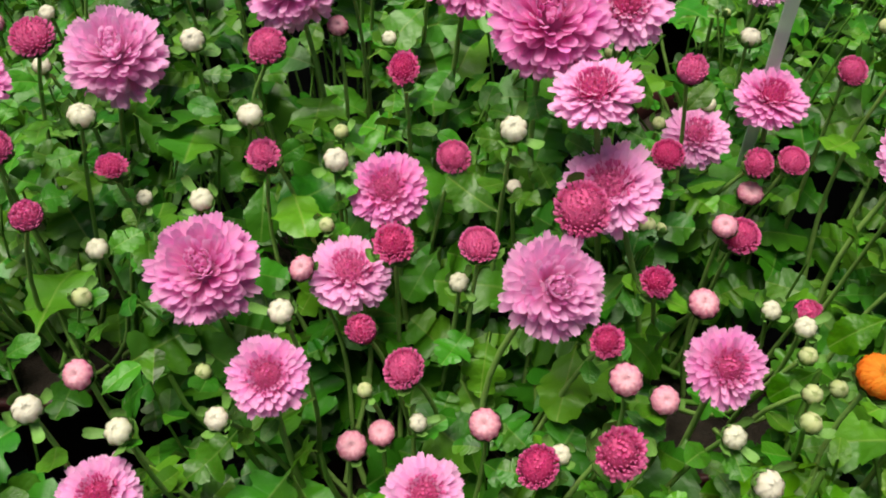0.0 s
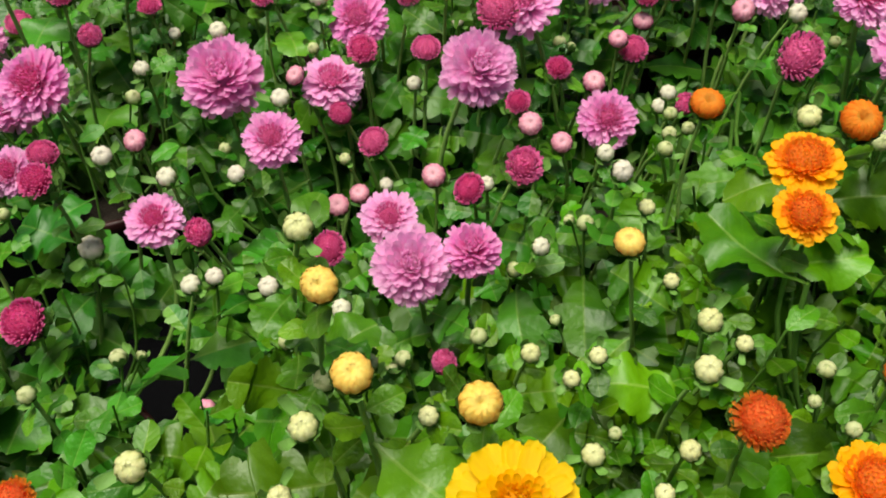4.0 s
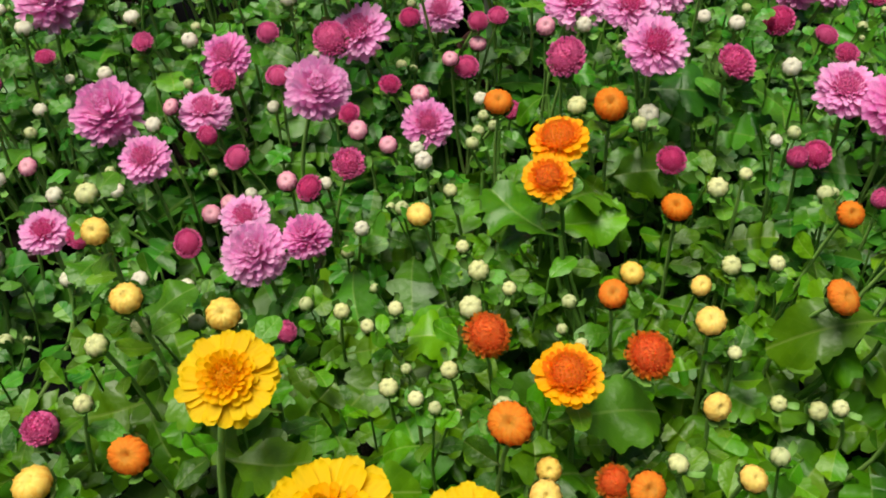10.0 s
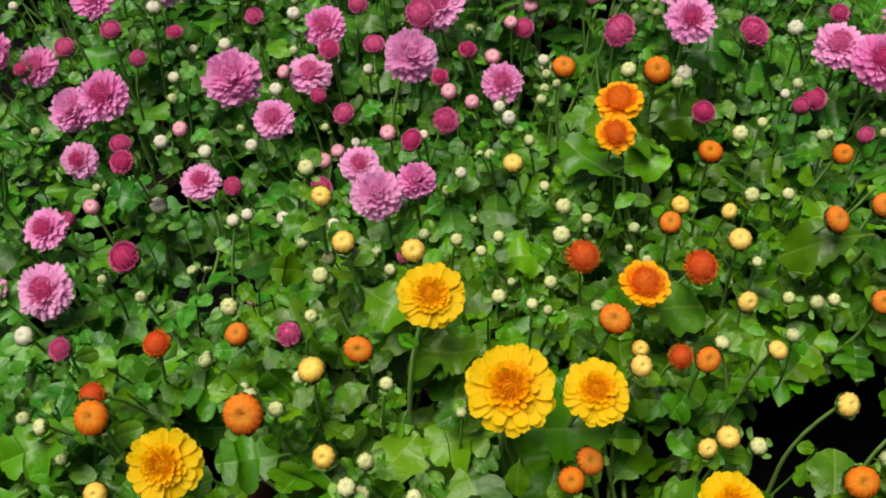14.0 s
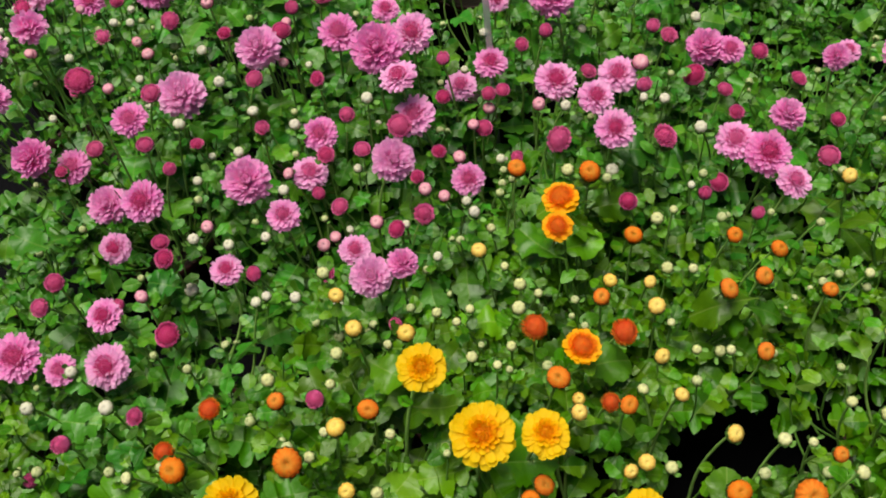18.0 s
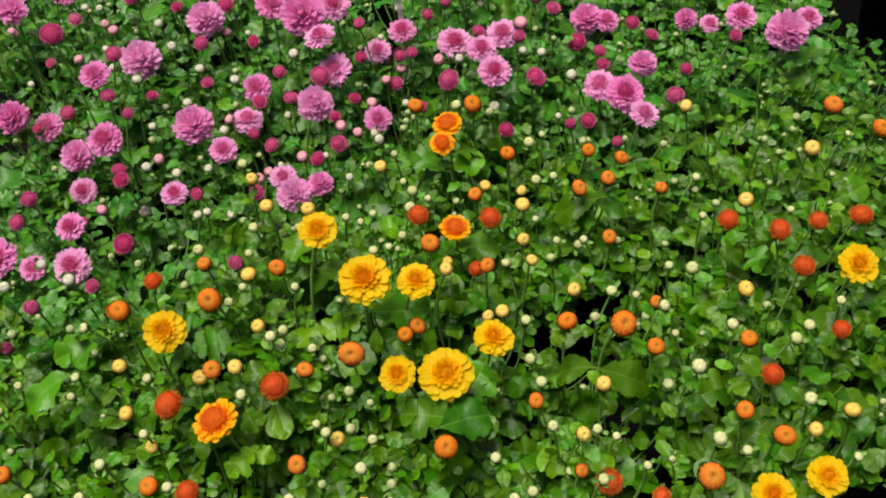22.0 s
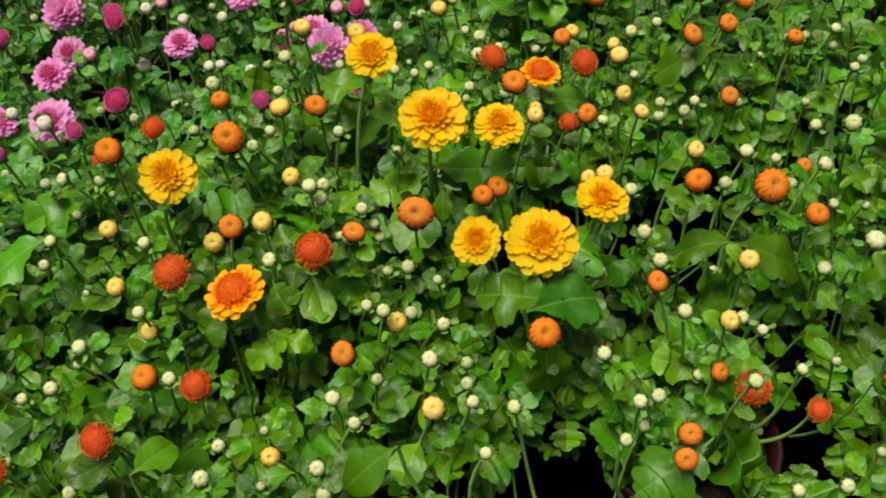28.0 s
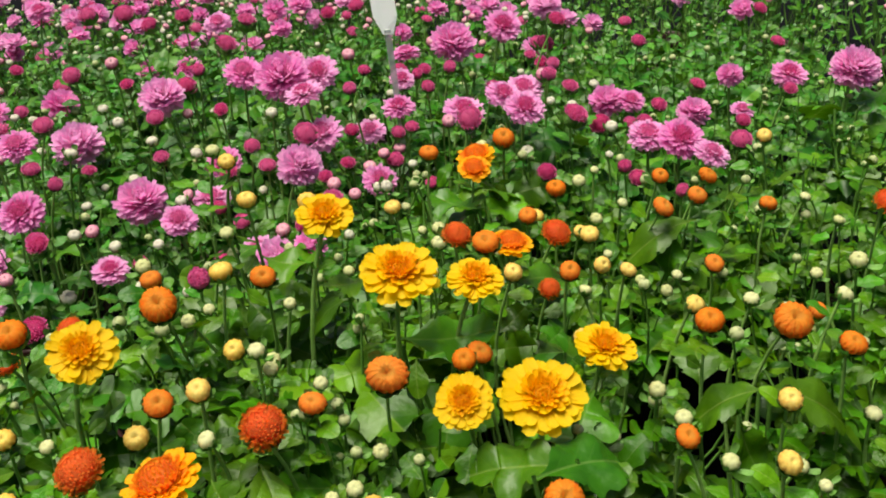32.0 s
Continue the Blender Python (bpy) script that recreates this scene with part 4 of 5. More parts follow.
bed("pink", 0.67, 0.33,
    [("P", 0.694, 0.228, 0.346, 55), ("P", 0.673, 0.320, 0.322, 43), ("P", 0.762, 0.293, 0.318, 36), ("P", 0.686, 0.439, 0.242, 33), ("P", 0.588, 0.317, 0.333, 31), ("M", 0.650, 0.285, 0.313, 22), ("M", 0.768, 0.489, 0.318, 21), ("M", 0.566, 0.248, 0.298, 18)])
bed("pink", 0.17, 0.36,
    [("P", 0.058, 0.391, 0.392, 60), ("P", 0.278, 0.448, 0.391, 56), ("P", 0.088, 0.329, 0.336, 48), ("P", 0.264, 0.365, 0.326, 49), ("P", 0.103, 0.425, 0.383, 47), ("P", 0.077, 0.347, 0.380, 42), ("P", 0.195, 0.419, 0.328, 40), ("P", 0.155, 0.412, 0.305, 38), ("P", 0.135, 0.244, 0.302, 36), ("P", 0.077, 0.468, 0.393, 33), ("M", 0.231, 0.219, 0.361, 27), ("M", 0.171, 0.348, 0.285, 22), ("M", 0.292, 0.329, 0.358, 20), ("M", 0.109, 0.289, 0.310, 18), ("M", 0.185, 0.387, 0.305, 18), ("M", 0.128, 0.374, 0.321, 18), ("M", 0.202, 0.382, 0.311, 18), ("M", 0.234, 0.417, 0.348, 18)],
    [("M", 0.133, 0.385, 0.368, 17), ("K", 0.233, 0.321, 0.330, 16), ("M", 0.204, 0.311, 0.263, 16), ("M", 0.260, 0.404, 0.371, 16), ("K", 0.158, 0.343, 0.297, 15), ("K", 0.131, 0.279, 0.306, 15), ("K", 0.184, 0.382, 0.287, 15), ("W", 0.199, 0.484, 0.328, 14), ("W", 0.258, 0.296, 0.342, 13), ("W", 0.189, 0.320, 0.255, 12), ("W", 0.176, 0.265, 0.306, 11), ("W", 0.163, 0.429, 0.316, 10), ("W", 0.046, 0.377, 0.294, 9)])
bed("pink", -0.27, 0.41,
    [("P", -0.186, 0.441, 0.336, 58), ("P", -0.401, 0.454, 0.266, 50), ("P", -0.309, 0.387, 0.225, 50), ("P", -0.363, 0.468, 0.231, 45), ("P", -0.225, 0.273, 0.321, 45), ("P", -0.233, 0.366, 0.365, 39), ("P", -0.304, 0.334, 0.199, 39), ("M", -0.247, 0.313, 0.459, 27), ("M", -0.334, 0.491, 0.236, 25), ("M", -0.208, 0.397, 0.374, 22), ("M", -0.340, 0.533, 0.301, 19), ("M", -0.221, 0.345, 0.342, 19), ("M", -0.363, 0.432, 0.253, 18), ("M", -0.165, 0.347, 0.329, 18), ("K", -0.236, 0.546, 0.333, 17), ("M", -0.193, 0.305, 0.334, 17), ("K", -0.292, 0.514, 0.311, 17), ("W", -0.182, 0.368, 0.346, 15), ("W", -0.171, 0.316, 0.301, 12)],
    [("W", -0.224, 0.427, 0.337, 11), ("W", -0.241, 0.488, 0.335, 11), ("W", -0.153, 0.348, 0.308, 9)])
bed("pink", 0.46, 0.52,
    [("P", 0.345, 0.450, 0.403, 46), ("P", 0.457, 0.599, 0.392, 46), ("P", 0.481, 0.438, 0.287, 48), ("P", 0.509, 0.425, 0.286, 37), ("M", 0.458, 0.410, 0.266, 28), ("M", 0.436, 0.500, 0.390, 27), ("M", 0.459, 0.610, 0.335, 27), ("M", 0.477, 0.696, 0.318, 25), ("M", 0.442, 0.581, 0.313, 24), ("M", 0.427, 0.434, 0.315, 23), ("M", 0.446, 0.644, 0.311, 23), ("M", 0.610, 0.611, 0.318, 22), ("M", 0.552, 0.428, 0.273, 22), ("M", 0.391, 0.399, 0.358, 17), ("W", 0.486, 0.493, 0.296, 15), ("W", 0.320, 0.457, 0.329, 12), ("W", 0.401, 0.556, 0.312, 11)])
bed("pink", -0.07, 0.52,
    [("P", -0.083, 0.462, 0.371, 54), ("P", 0.017, 0.434, 0.393, 45), ("M", -0.170, 0.659, 0.448, 27), ("M", -0.122, 0.648, 0.446, 27), ("M", 0.003, 0.475, 0.420, 27), ("M", -0.046, 0.626, 0.436, 27), ("M", 0.034, 0.603, 0.423, 27), ("M", -0.053, 0.482, 0.377, 23), ("M", -0.182, 0.497, 0.404, 22), ("M", -0.091, 0.414, 0.360, 21), ("M", -0.120, 0.476, 0.388, 19), ("K", -0.137, 0.520, 0.408, 17), ("M", -0.037, 0.516, 0.386, 17), ("K", -0.049, 0.525, 0.361, 15), ("W", -0.133, 0.421, 0.359, 14), ("K", -0.057, 0.455, 0.349, 14), ("W", -0.156, 0.492, 0.360, 14), ("W", -0.026, 0.439, 0.351, 9)])
bed("pink", 0.25, 0.64,
    [("P", 0.276, 0.753, 0.318, 46), ("P", 0.230, 0.563, 0.325, 35), ("M", 0.363, 0.631, 0.318, 25), ("M", 0.243, 0.646, 0.318, 24), ("M", 0.275, 0.620, 0.319, 22), ("K", 0.170, 0.644, 0.352, 20), ("K", 0.331, 0.641, 0.341, 20), ("K", 0.297, 0.648, 0.352, 20), ("K", 0.119, 0.637, 0.319, 19), ("M", 0.195, 0.677, 0.318, 19), ("M", 0.258, 0.594, 0.321, 17)])
bed("pink", 0.77, 0.73,
    [("M", 0.879, 0.708, 0.318, 25), ("M", 0.655, 0.755, 0.318, 23)])
bed("pink", -0.01, 0.84,
    [("P", -0.006, 0.929, 0.374, 46), ("P", -0.066, 0.866, 0.318, 45), ("M", -0.112, 0.884, 0.391, 27), ("M", 0.074, 0.733, 0.318, 27), ("M", 0.053, 0.776, 0.318, 25), ("W", -0.096, 0.724, 0.332, 16), ("W", -0.123, 0.722, 0.331, 16)])
bed("pink", -0.30, 0.85,
    [("P", -0.292, 1.012, 0.417, 46), ("P", -0.246, 0.731, 0.318, 52), ("P", -0.341, 0.736, 0.318, 44), ("M", -0.356, 1.017, 0.321, 27), ("M", -0.261, 0.860, 0.318, 27), ("M", -0.300, 0.722, 0.318, 21)])
bed("pink", 0.25, 0.93,
    [("M", 0.168, 0.820, 0.383, 27), ("M", 0.229, 0.916, 0.374, 27), ("M", 0.226, 0.975, 0.318, 27), ("M", 0.371, 1.004, 0.318, 23)])
bed("orange", -0.31, -0.14)
bed("orange", 0.12, -0.44)
bed("orange", -0.14, -0.42)
bed("orange", -0.40, 0.03)
bed("pink", -0.43, 0.24)
bed("orange", 0.10, 0.07)

buds(-0.31, -0.14, [(-0.221, -0.141, 0.303), (-0.217, -0.122, 0.309), (-0.278, -0.113, 0.302)])
buds(-0.09, -0.24, [(-0.225, -0.252, 0.286), (-0.123, -0.259, 0.291), (-0.001, -0.314, 0.283), (-0.027, -0.344, 0.285), (-0.147, -0.199, 0.297)])
buds(-0.06, -0.08, [(-0.038, -0.080, 0.352), (-0.142, -0.145, 0.314), (-0.029, -0.040, 0.360), (-0.002, -0.133, 0.335), (0.024, -0.154, 0.324)])
buds(0.12, -0.44, [(0.080, -0.350, 0.279), (0.105, -0.320, 0.280)])
buds(0.26, -0.28, [(0.298, -0.279, 0.262), (0.304, -0.402, 0.253), (0.269, -0.403, 0.261), (0.205, -0.322, 0.267)])
buds(0.51, -0.12, [(0.364, -0.135, 0.293), (0.410, -0.107, 0.298), (0.468, -0.053, 0.310), (0.493, 0.026, 0.297), (0.554, -0.202, 0.305), (0.561, -0.072, 0.314)])
buds(0.45, -0.31, [(0.385, -0.194, 0.292), (0.409, -0.323, 0.266), (0.497, -0.356, 0.275)])
buds(-0.01, 0.25, [(-0.032, 0.253, 0.269), (-0.005, 0.172, 0.264), (-0.056, 0.337, 0.300)])
buds(-0.23, 0.1, [(-0.214, 0.092, 0.275), (-0.177, 0.063, 0.281)])
buds(0.1, 0.07, [(0.023, -0.003, 0.352), (0.146, 0.168, 0.298), (0.174, 0.067, 0.301), (0.073, 0.078, 0.284), (0.106, 0.073, 0.287), (0.117, -0.017, 0.313), (0.135, 0.009, 0.302)])
buds(0.28, 0.07, [(0.294, 0.019, 0.282)])
buds(0.41, 0.23, [(0.443, 0.137, 0.284), (0.484, 0.109, 0.287)])
buds(0.17, 0.36, [(0.130, 0.409, 0.316), (0.171, 0.231, 0.300), (0.182, 0.232, 0.303), (0.165, 0.215, 0.301), (0.177, 0.255, 0.297)])
buds(-0.27, 0.41, [(-0.400, 0.429, 0.241)])
buds(0.64, 0.07, [(0.697, 0.052, 0.301)])
buds(0.67, 0.33, [(0.688, 0.225, 0.313)])

# The large leaves that stand out: shape, foot and tip.
sprig(0.28, 0.07,
      [("lobed", 0.202, 0.100, 0.315, 0.162, 0.165, 0.303), ("lobed", 0.222, 0.125, 0.315, 0.291, 0.192, 0.303), ("lobed", 0.207, 0.121, 0.290, 0.218, 0.088, 0.235), ("shallow", 0.200, 0.109, 0.305, 0.172, 0.130, 0.293), ("lobed", 0.208, 0.117, 0.305, 0.253, 0.126, 0.293), ("lobed", 0.370, 0.020, 0.295, 0.312, 0.033, 0.283), ("lobed", 0.359, 0.019, 0.290, 0.351, 0.016, 0.250), ("shallow", 0.366, 0.018, 0.290, 0.403, 0.010, 0.278), ("lobed", 0.226, 0.283, 0.290, 0.201, 0.281, 0.278), ("shallow", 0.219, 0.262, 0.285, 0.209, 0.271, 0.273)])
sprig(-0.06, -0.08,
      [("oval", 0.054, -0.058, 0.325, 0.021, -0.051, 0.313), ("lobed", -0.195, -0.065, 0.300, -0.273, -0.072, 0.288)])
sprig(0.17, -0.12,
      [("lobed", 0.078, -0.110, 0.310, 0.030, -0.112, 0.298), ("lobed", 0.091, -0.115, 0.320, 0.158, -0.123, 0.308), ("shallow", 0.190, -0.028, 0.300, 0.258, -0.010, 0.288), ("oval", 0.089, -0.134, 0.310, 0.083, -0.150, 0.298)])
sprig(0.1, 0.07,
      [("shallow", 0.051, -0.019, 0.300, 0.015, -0.012, 0.288), ("lobed", 0.186, 0.258, 0.280, 0.166, 0.253, 0.268), ("lobed", 0.170, 0.202, 0.285, 0.166, 0.218, 0.273)])
sprig(0.64, 0.07,
      [("lobed", 0.653, 0.212, 0.310, 0.687, 0.317, 0.298), ("oval", 0.531, 0.091, 0.290, 0.516, 0.125, 0.278)])
sprig(-0.43, 0.24,
      [("lobed", -0.348, 0.279, 0.270, -0.332, 0.343, 0.258), ("lobed", -0.352, 0.280, 0.270, -0.397, 0.319, 0.258)])
sprig(-0.31, -0.14,
      [("lobed", -0.202, -0.066, 0.300, -0.287, -0.089, 0.288), ("shallow", -0.233, -0.102, 0.295, -0.295, -0.128, 0.283)])
sprig(0.26, -0.28,
      [("lobed", 0.150, -0.249, 0.300, 0.189, -0.258, 0.288), ("lobed", 0.144, -0.248, 0.300, 0.074, -0.217, 0.288), ("lobed", 0.295, -0.213, 0.285, 0.255, -0.190, 0.273), ("lobed", 0.298, -0.221, 0.290, 0.352, -0.239, 0.278), ("lobed", 0.275, -0.225, 0.275, 0.286, -0.232, 0.230), ("lobed", 0.220, -0.368, 0.275, 0.173, -0.390, 0.263), ("lobed", 0.237, -0.363, 0.275, 0.264, -0.376, 0.220), ("shallow", 0.132, -0.260, 0.305, 0.186, -0.242, 0.293), ("lobed", 0.136, -0.264, 0.275, 0.149, -0.306, 0.205)])
sprig(-0.09, -0.24,
      [("lobed", -0.040, -0.238, 0.295, -0.070, -0.255, 0.283), ("oval", -0.020, -0.192, 0.295, -0.015, -0.224, 0.283), ("lobed", -0.048, -0.237, 0.295, -0.025, -0.245, 0.283), ("lobed", -0.049, -0.236, 0.290, -0.071, -0.255, 0.278), ("oval", -0.156, -0.311, 0.285, -0.185, -0.319, 0.273), ("oval", -0.085, -0.218, 0.300, -0.095, -0.233, 0.288), ("oval", -0.018, -0.201, 0.295, -0.011, -0.225, 0.283)])
sprig(0.12, -0.44,
      [("oval", 0.020, -0.338, 0.280, -0.016, -0.349, 0.268)])
sprig(-0.14, -0.42,
      [("oval", -0.140, -0.327, 0.290, -0.119, -0.303, 0.278)])
sprig(-0.07, 0.52,
      [("lobed", -0.116, 0.530, 0.265, -0.123, 0.474, 0.253), ("lobed", -0.145, 0.499, 0.265, -0.186, 0.498, 0.253), ("lobed", 0.039, 0.492, 0.275, 0.005, 0.473, 0.263), ("oval", -0.012, 0.465, 0.280, -0.008, 0.446, 0.268), ("oval", -0.102, 0.399, 0.270, -0.101, 0.372, 0.258), ("lobed", -0.094, 0.392, 0.265, -0.056, 0.425, 0.253), ("lobed", -0.079, 0.532, 0.255, -0.052, 0.511, 0.243), ("lobed", -0.144, 0.452, 0.255, -0.124, 0.433, 0.243)])
sprig(-0.27, 0.41,
      [("lobed", -0.213, 0.306, 0.250, -0.214, 0.365, 0.238), ("lobed", -0.187, 0.287, 0.245, -0.194, 0.259, 0.233), ("lobed", -0.201, 0.488, 0.255, -0.168, 0.467, 0.243)])
sprig(-0.01, 0.25,
      [("lobed", -0.139, 0.273, 0.250, -0.170, 0.270, 0.238), ("lobed", -0.097, 0.239, 0.250, -0.118, 0.221, 0.238), ("lobed", 0.031, 0.301, 0.250, 0.025, 0.275, 0.238), ("lobed", 0.075, 0.286, 0.260, 0.064, 0.251, 0.248), ("lobed", -0.058, 0.355, 0.250, -0.080, 0.335, 0.238), ("lobed", 0.002, 0.366, 0.250, -0.014, 0.340, 0.238), ("lobed", -0.056, 0.233, 0.245, -0.075, 0.244, 0.233)])
sprig(0.17, 0.36,
      [("shallow", 0.029, 0.402, 0.265, 0.044, 0.388, 0.253), ("lobed", 0.105, 0.298, 0.255, 0.127, 0.285, 0.243), ("lobed", 0.234, 0.449, 0.250, 0.262, 0.429, 0.238)])
sprig(0.25, 0.64,
      [("shallow", 0.193, 0.557, 0.300, 0.174, 0.598, 0.288)])

BIG = np.array([(0.4 * np.array(v[1:4]) + 0.6 * np.array(v[4:7])) for group in SPRIGS.values() for v in group])
SPOTS = np.array([h[1:4] for b in BEDS for h in b[3]])
RADII = np.array([h[4] / 2000 for b in BEDS for h in b[3]])
CENTRES = np.array([b[1:3] for b in BEDS])


def canopy(x, y):
    w = np.exp(-((SPOTS[:, 0] - x) ** 2 + (SPOTS[:, 1] - y) ** 2) / (2 * 0.05 ** 2))
    return float((w @ SPOTS[:, 2] + 0.12 * 0.28) / (w.sum() + 0.12))


def facing_of(x, y, px, py, loose=0.16, bow=0.42):
    return unit((1.0 * (x - px) + rng.normal(0, loose), -bow + 0.8 * (y - py) + rng.normal(0, loose), 1.0))


PHASES = rng.uniform(0, 6.3, 6)
SIGHT = [unit((0.0, -0.72, 0.69)), unit((0.05, -0.92, 0.40))]


def thin(x, y):
    """Below zero in the dark gaps between the shoots."""
    p = PHASES
    return (math.sin(52 * x + 31 * y + p[0]) + math.sin(-38 * x + 57 * y + p[1]) + math.sin(75 * x - 12 * y + p[2]) + math.sin(17 * x + 66 * y + p[3])) / 2 + 0.36


def hides(p, room):
    """Whether a leaf at p stands before a bloom."""
    for c in SIGHT:
        d = p - SPOTS
        along = d @ c
        off = np.linalg.norm(d - along[:, None] * c, axis=1)
        if ((along > 0.002) & (along < 0.075) & (off < 0.75 * RADII + 0.25 * room)).any():
            return True
        d = p - BIG
        along = d @ c
        off = np.linalg.norm(d - along[:, None] * c, axis=1)
        if ((along > -0.004) & (along < 0.07) & (off < 0.6 * room + 0.006)).any():
            return True
    return False


def shoot(root, tip, facing, hue, leaves, count, origin, bare=0.03, steps=12, small_ones=2):
    """The stem's line and the leaves along it: (place, basis, length, shape). bare: the stem without leaves under the head."""
    rise = tip[2] - root[2]
    out = tip - root
    out[2] = 0
    side = np.array((rng.normal(0, 0.45), rng.normal(0, 0.30), 0.0))
    lean = unit(np.array((0, 0, 1.0)) + facing * 0.5 + out * 0.9 + 0.7 * side)
    line = curve(root, root + np.array((0, 0, 0.22 * rise)) + 0.62 * out, tip - lean * min(0.115, 0.62 * rise), tip, steps)
    back = line[::-1]
    walked = np.concatenate(([0.0], np.cumsum(np.linalg.norm(np.diff(back, axis=0), axis=1))))
    az = rng.uniform(0, 6.3)
    far = bare * rng.uniform(0.5, 1.0)
    for i in range(count):
        at = np.array([np.interp(far, walked, back[:, k]) for k in range(3)])
        az += 2.4 + rng.uniform(-0.5, 0.5)
        small = i < small_ones
        shape = ("oval" if rng.random() < 0.7 else "notched") if small else ("lobed" if rng.random() < 0.8 else "notched")
        size = rng.uniform(0.012, 0.023) if small else 0.020 + 0.034 * rng.random() ** 1.8
        far += rng.uniform(0.007, 0.014) if small else rng.uniform(0.010, 0.020)
        lift = rng.uniform(0.2, 0.9) if small else rng.uniform(-0.25, 0.6)
        along = np.array((math.cos(az), math.sin(az) - 0.28, lift))
        d = unit(along) * size
        end = at + d + origin
        if in_hole(end, 0.004) or in_hole(end - 0.4 * d):
            continue
        if thin(end[0], end[1]) < 0 and i < 3:
            continue
        if hides(end, 0.012) or hides(end - 0.4 * d, 0.010 + 0.22 * size):
            continue
        up = unit(np.array((0, -0.30, 1.0)) + rng.normal(0, 0.28, 3))
        leaves.append((at, frame_of(along, up), size, shape))
    return line


def potted_plant(hue, px, py, heads, spare, own_leaves, label, far=False):
    base = np.array((px, py, 0.0))
    plant = tagged(new("potted_chrysanthemum", None), label, "potted plant", "chrysanthemums in pots on the ground")
    plant.location = (px, py, 0)
    child("pot", POT_MESH, plant, "dark plastic flower pot")
    child("soil", SOIL_MESH, plant, "dark peat")
    leaves, extra = [], Heap()

    def root(to=(0.0, 0.0)):
        """Where a shoot leaves the plant's main branches, part of the way out to its tip."""
        a, r, share = rng.uniform(0, 6.3), rng.uniform(0, 0.035), rng.uniform(0.45, 0.75)
        return np.array((r * math.cos(a) + share * to[0], r * math.sin(a) + share * to[1], 0.112 + 0.05 * share))

    for kind, x, y, z, mm in heads:
        tip = np.array((x, y, z)) - base
        facing = facing_of(x, y, px, py, 0.16, 0.55 if kind == "P" else 0.42 if kind in "YA" else 0.6)
        width = mm / 1000
        head(kind, plant, tip, facing, width, far, hue)
        line = shoot(root(tip), tip - facing * width * (0.12 if kind in "PYA" else 0.45), facing, hue, leaves, 4 if far else 12, base, 0.034 if width > 0.03 else 0.018 if width > 0.016 else 0.009, small_ones=2 if width > 0.03 else 4)
        thick = 0.0017 if width > 0.03 else 0.0012
        v, f, u = tube(line, 0.0020, thick)
        if far:
            extra.add(v, f, u)
        else:
            child("stem", mesh_from("stem", v, f, u, STEM), plant)
    for kind, x, y, z, width in spare:
        tip = np.array((x, y, z)) - base
        facing = facing_of(x, y, px, py, 0.3)
        before = len(leaves)
        line = shoot(root(tip), tip - facing * width * 0.45, facing, hue, leaves, 8 if not far else 5, base, 0.005, 7, 4)
        if kind == "leafy" and len(leaves) < before + 3:
            del leaves[before:]
            continue
        extra.add(*tube(line, 0.0015, 0.0008, 3 if far else 4))
        if kind == "W":
            head("G", plant, tip, facing, width)
            for _ in range(int(rng.integers(0, 2))):
                a, q = rng.uniform(0, 6.3), width * rng.uniform(0.55, 0.8)
                at = tip + np.array((math.cos(a) * 0.011, math.sin(a) * 0.011, rng.uniform(-0.012, -0.004)))
                n2 = unit(facing + np.array((math.cos(a), math.sin(a), 0)) * 0.8)
                head("G", plant, at, n2, q)
                extra.add(*tube(curve(line[-2], line[-2] + n2 * 0.002, at - n2 * 0.006, at - n2 * q * 0.45, 4), 0.0009, 0.0007, 4))
    for shape, *ends in SPRIGS.get((px, py), ()):
        foot, tip = np.array(ends[:3]) - base, np.array(ends[3:]) - base
        up = unit(np.array((0, -0.30, 1.0)) + rng.normal(0, 0.12, 3))
        part("leaf", pick(LEAVES[hue, shape]), plant, foot - 0.14 * (tip - foot), frame_of(tip - foot, up) * ((0.80, 1.0, 1.0) if shape != "oval" else (1.0, 1.0, 1.0)), min(0.066, 1.16 * np.linalg.norm(tip - foot)))
        below = foot - 0.14 * (tip - foot)
        extra.add(*tube(curve(root(), 0.5 * below * (1, 1, 0) + (0, 0, 0.16), below - (0, 0, 0.06), below, 8), 0.0022, 0.0014, 5))
    if extra.n:
        tagged(child("side_shoot", extra.mesh("side_shoot", SHOOT), plant), kind="stuff")
    leaves.sort(key=lambda a: -a[0][2])
    for at, basis, size, shape in leaves[:own_leaves]:
        part("leaf", pick(LEAVES[hue, shape]), plant, at, basis, size)
    rest = Heap()
    for at, basis, size, shape in leaves[own_leaves:]:
        v, f, u = pick((COARSE if far else MEDIUM)[shape])
        rest.add(v @ basis.T * size + at, f, u)
    if rest.n:
        tagged(child("lower_leaves", rest.mesh("lower_leaves", FOLIAGE[hue]), plant), kind="stuff")
    return plant


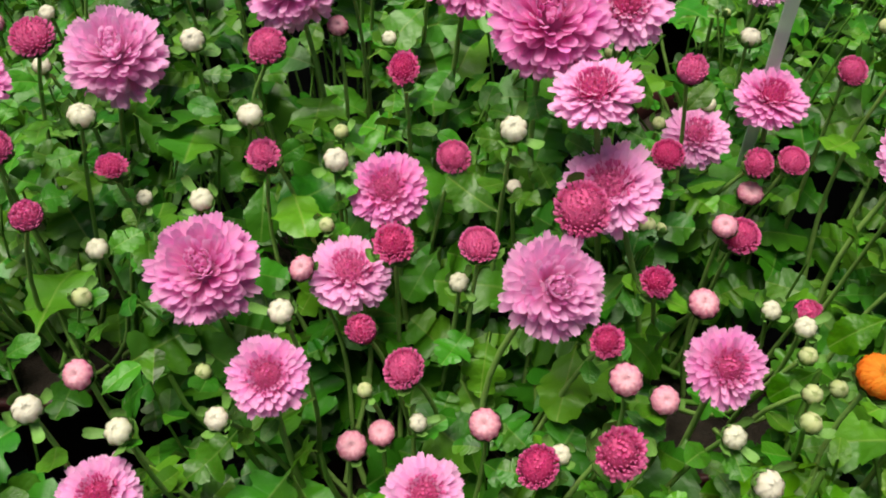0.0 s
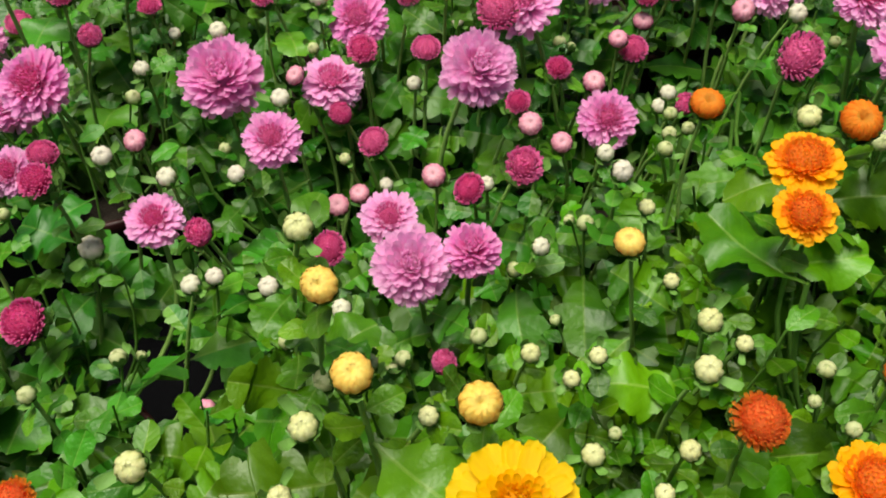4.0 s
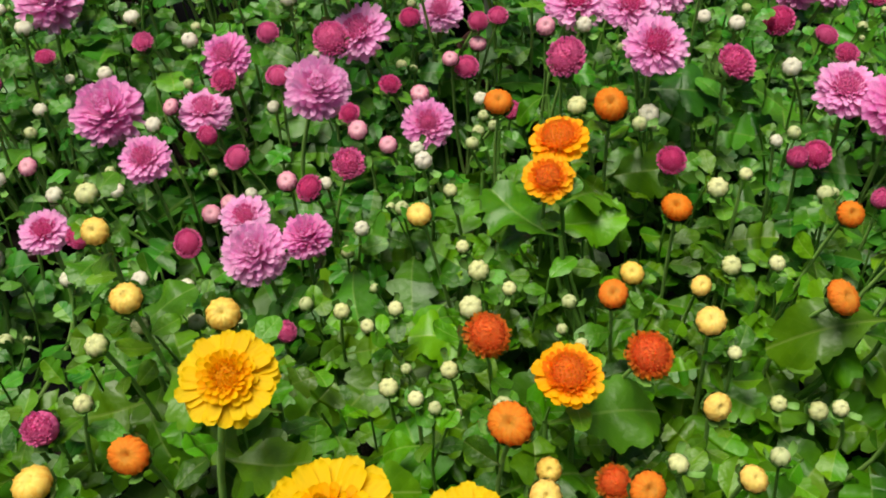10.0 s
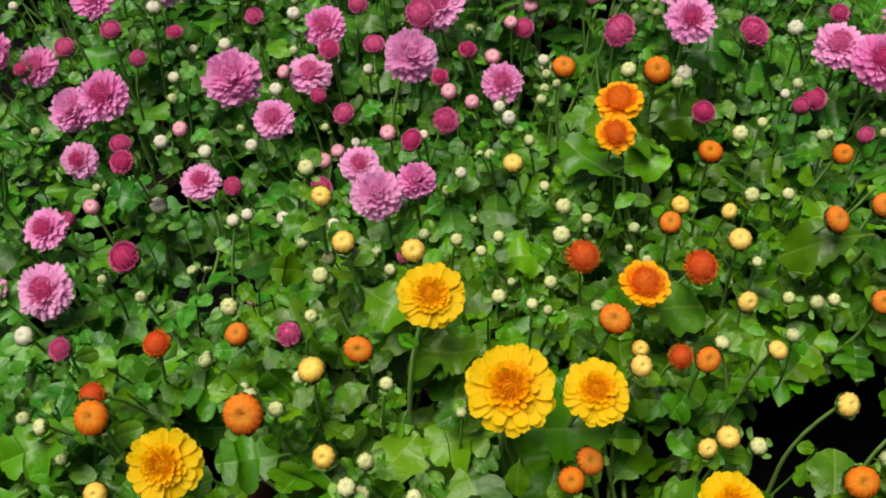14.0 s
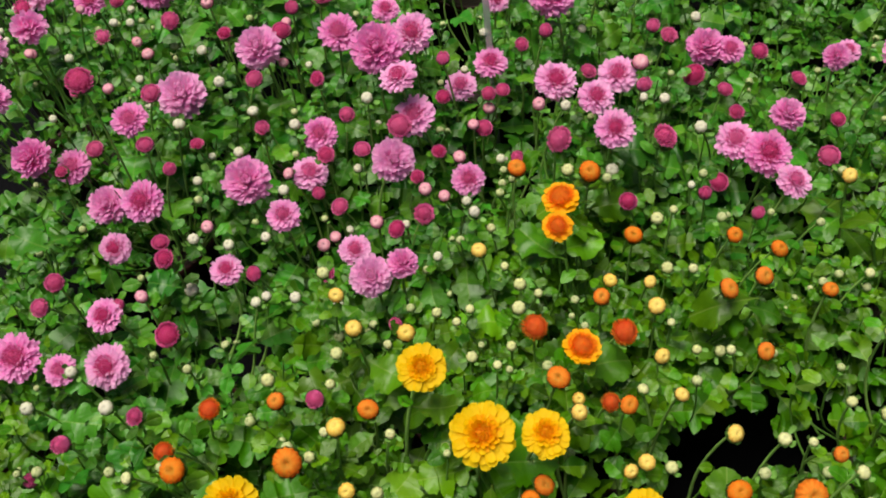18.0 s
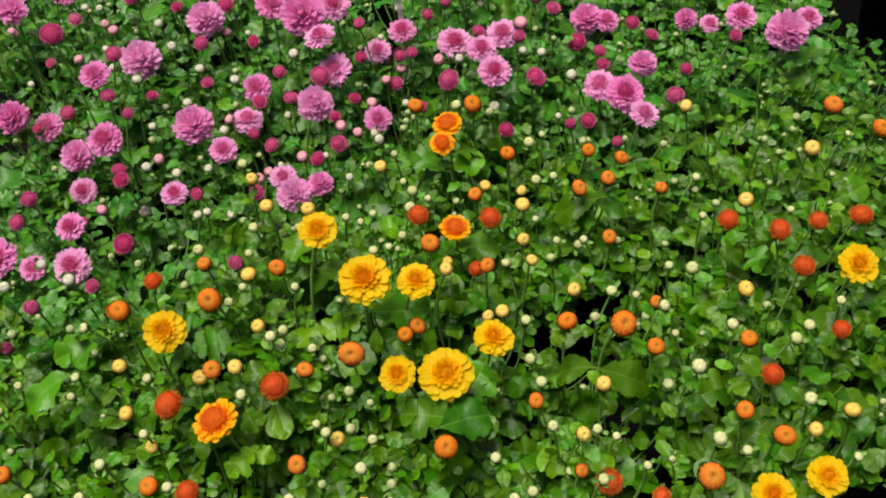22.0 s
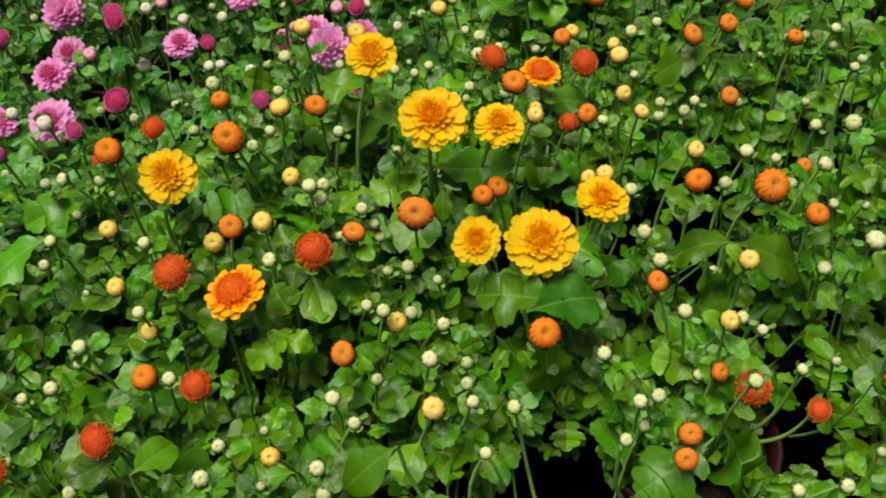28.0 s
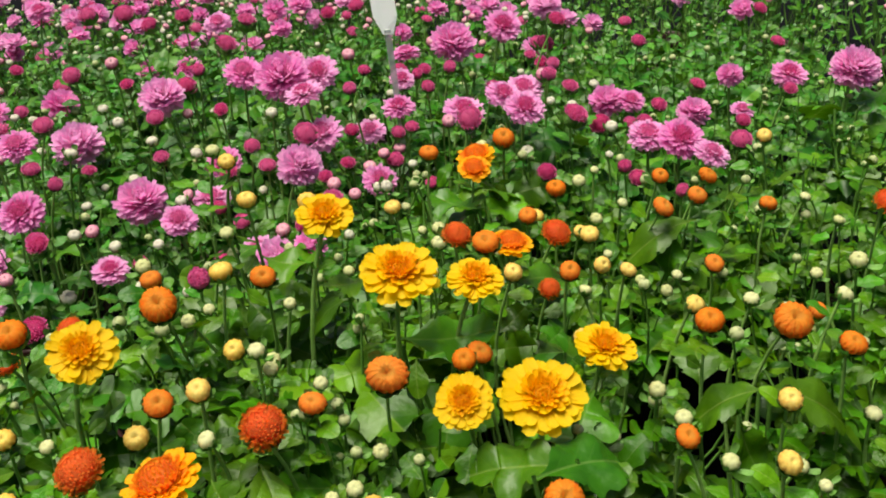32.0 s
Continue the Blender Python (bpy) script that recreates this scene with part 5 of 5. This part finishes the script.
def fill(px, py, hue, centres, radius, gap, occupied):
    """Spare shoots over the plant's own share of the ground."""
    out = []
    for _ in range(1300):
        a, r = rng.uniform(0, 6.3), radius * math.sqrt(rng.random())
        x, y = px + r * math.cos(a), py + r * math.sin(a)
        d = np.hypot(centres[:, 0] - x, centres[:, 1] - y)
        if d.min() < math.hypot(x - px, y - py) - 0.03 or in_hole((x, y)) or thin(x, y) < 0:
            continue
        if occupied and min(math.hypot(x - q[0], y - q[1]) for q in occupied) < gap:
            continue
        budded = rng.random() < (0.36 if hue == "orange" else 0.14)
        z = canopy(x, y) - (rng.uniform(0.004, 0.036) if budded else rng.uniform(0.012, 0.058))
        if hides(np.array((x, y, z)), 0.018):
            continue
        occupied.append((x, y))
        out.append(("W" if budded else "leafy", x, y, z, rng.uniform(0.0065, 0.0115)))
    return out


WORDS = {"pink": "pink chrysanthemum with blooms, magenta buds and lobed green leaves", "orange": "yellow and orange chrysanthemum with buds and green leaves"}
for hue, px, py, heads in BEDS:
    taken = [(h[1], h[2]) for h in heads]
    spare = fill(px, py, hue, CENTRES, 0.25, 0.027, taken)
    potted_plant(hue, px, py, heads, spare, 110, WORDS[hue])

# ---- more plants of the same rows, further off ----
def far_plant(hue, seed):
    heads, taken = [], []
    for kind, count, low, high in (("P", 5, 36, 48), ("M", 4, 15, 24), ("K", 5, 13, 16), ("W", 9, 9, 13)) if hue == "pink" else (("O", 5, 17, 22), ("R", 2, 19, 24), ("B", 4, 13, 17), ("W", 10, 9, 13)):
        done = 0
        while done < count:
            a, r = rng.uniform(0, 6.3), 0.15 * math.sqrt(rng.random())
            x, y = r * math.cos(a), r * math.sin(a)
            if taken and min(math.hypot(x - q[0], y - q[1]) for q in taken) < (0.03 if kind == "P" else 0.02):
                continue
            taken.append((x, y))
            heads.append((kind, x, y, 0.345 - 2.2 * r * r + rng.uniform(-0.02, 0.02), rng.uniform(low, high)))
            done += 1
    spare = []
    for _ in range(300):
        a, r = rng.uniform(0, 6.3), 0.16 * math.sqrt(rng.random())
        x, y = r * math.cos(a), r * math.sin(a)
        if min(math.hypot(x - q[0], y - q[1]) for q in taken) > 0.033:
            taken.append((x, y))
            spare.append(("leafy", x, y, 0.315 - 2 * r * r - rng.uniform(0, 0.03), 0.01))
    return potted_plant(hue, 0.0, 0.0, heads, spare, 0, WORDS[hue], True)


HOLES = []
places = {"pink": [], "orange": []}
for row in range(12):
    for col in range(10):
        x, y = -1.05 + 0.26 * col + (0.13 if row % 2 else 0) + rng.uniform(-0.03, 0.03), -0.55 + 0.24 * row + rng.uniform(-0.03, 0.03)
        if np.hypot(CENTRES[:, 0] - x, CENTRES[:, 1] - y).min() < 0.2 or y < -0.45 or x < -0.42 - 0.19 * y or x > 0.72 + 0.81 * y or y > 2.3 - 0.9 * x:
            continue
        places["orange" if x > 0.45 and y < 0.40 else "pink"].append((x, y))
for hue, kinds in (("pink", 2), ("orange", 1)):
    first = []
    for i, (x, y) in enumerate(places[hue]):
        m = Matrix.Translation((x, y, 0)) @ Matrix.Rotation(rng.uniform(-0.6, 0.6), 4, "Z")
        if len(first) < kinds:
            first.append(far_plant(hue, i))
            first[-1].matrix_basis = m
        else:
            copy_thing(first[i % kinds], m)

# ---- the plant tag ----
def plant_tag():
    tag = tagged(new("plant_tag", None), "white plastic plant tag on a clear stick", "plant tag")
    tag.matrix_basis = pose(0.207, 0.447, 0.086, 3, -2, -6)

    def slab(outline, thick, name, material):
        bm = bmesh.new()
        face = bm.faces.new([bm.verts.new((x, -thick / 2, z)) for x, z in outline])
        got = bmesh.ops.extrude_face_region(bm, geom=[face])
        bmesh.ops.translate(bm, vec=(0, thick, 0), verts=[v for v in got["geom"] if isinstance(v, bmesh.types.BMVert)])
        bmesh.ops.recalc_face_normals(bm, faces=bm.faces)
        bmesh.ops.bevel(bm, geom=bm.edges[:], offset=thick * 0.25, segments=1, affect="EDGES")
        me = bpy.data.meshes.new(name)
        bm.to_mesh(me)
        bm.free()
        me.materials.append(material)
        for v in me.vertices:
            v.co.y += 0.55 * max(0.0, v.co.z - 0.333)
        child(name, me, tag)

    slab([(-0.0145, 0.350), (-0.006, 0.330), (0.007, 0.328), (0.0145, 0.348), (0.0155, 0.42), (-0.0155, 0.42)], 0.0012, "tag_plate", TAG)
    slab([(-0.0036, 0.035), (0.0036, 0.035), (0.0040, 0.335), (-0.0040, 0.335)], 0.0018, "stick", STICK)


plant_tag()
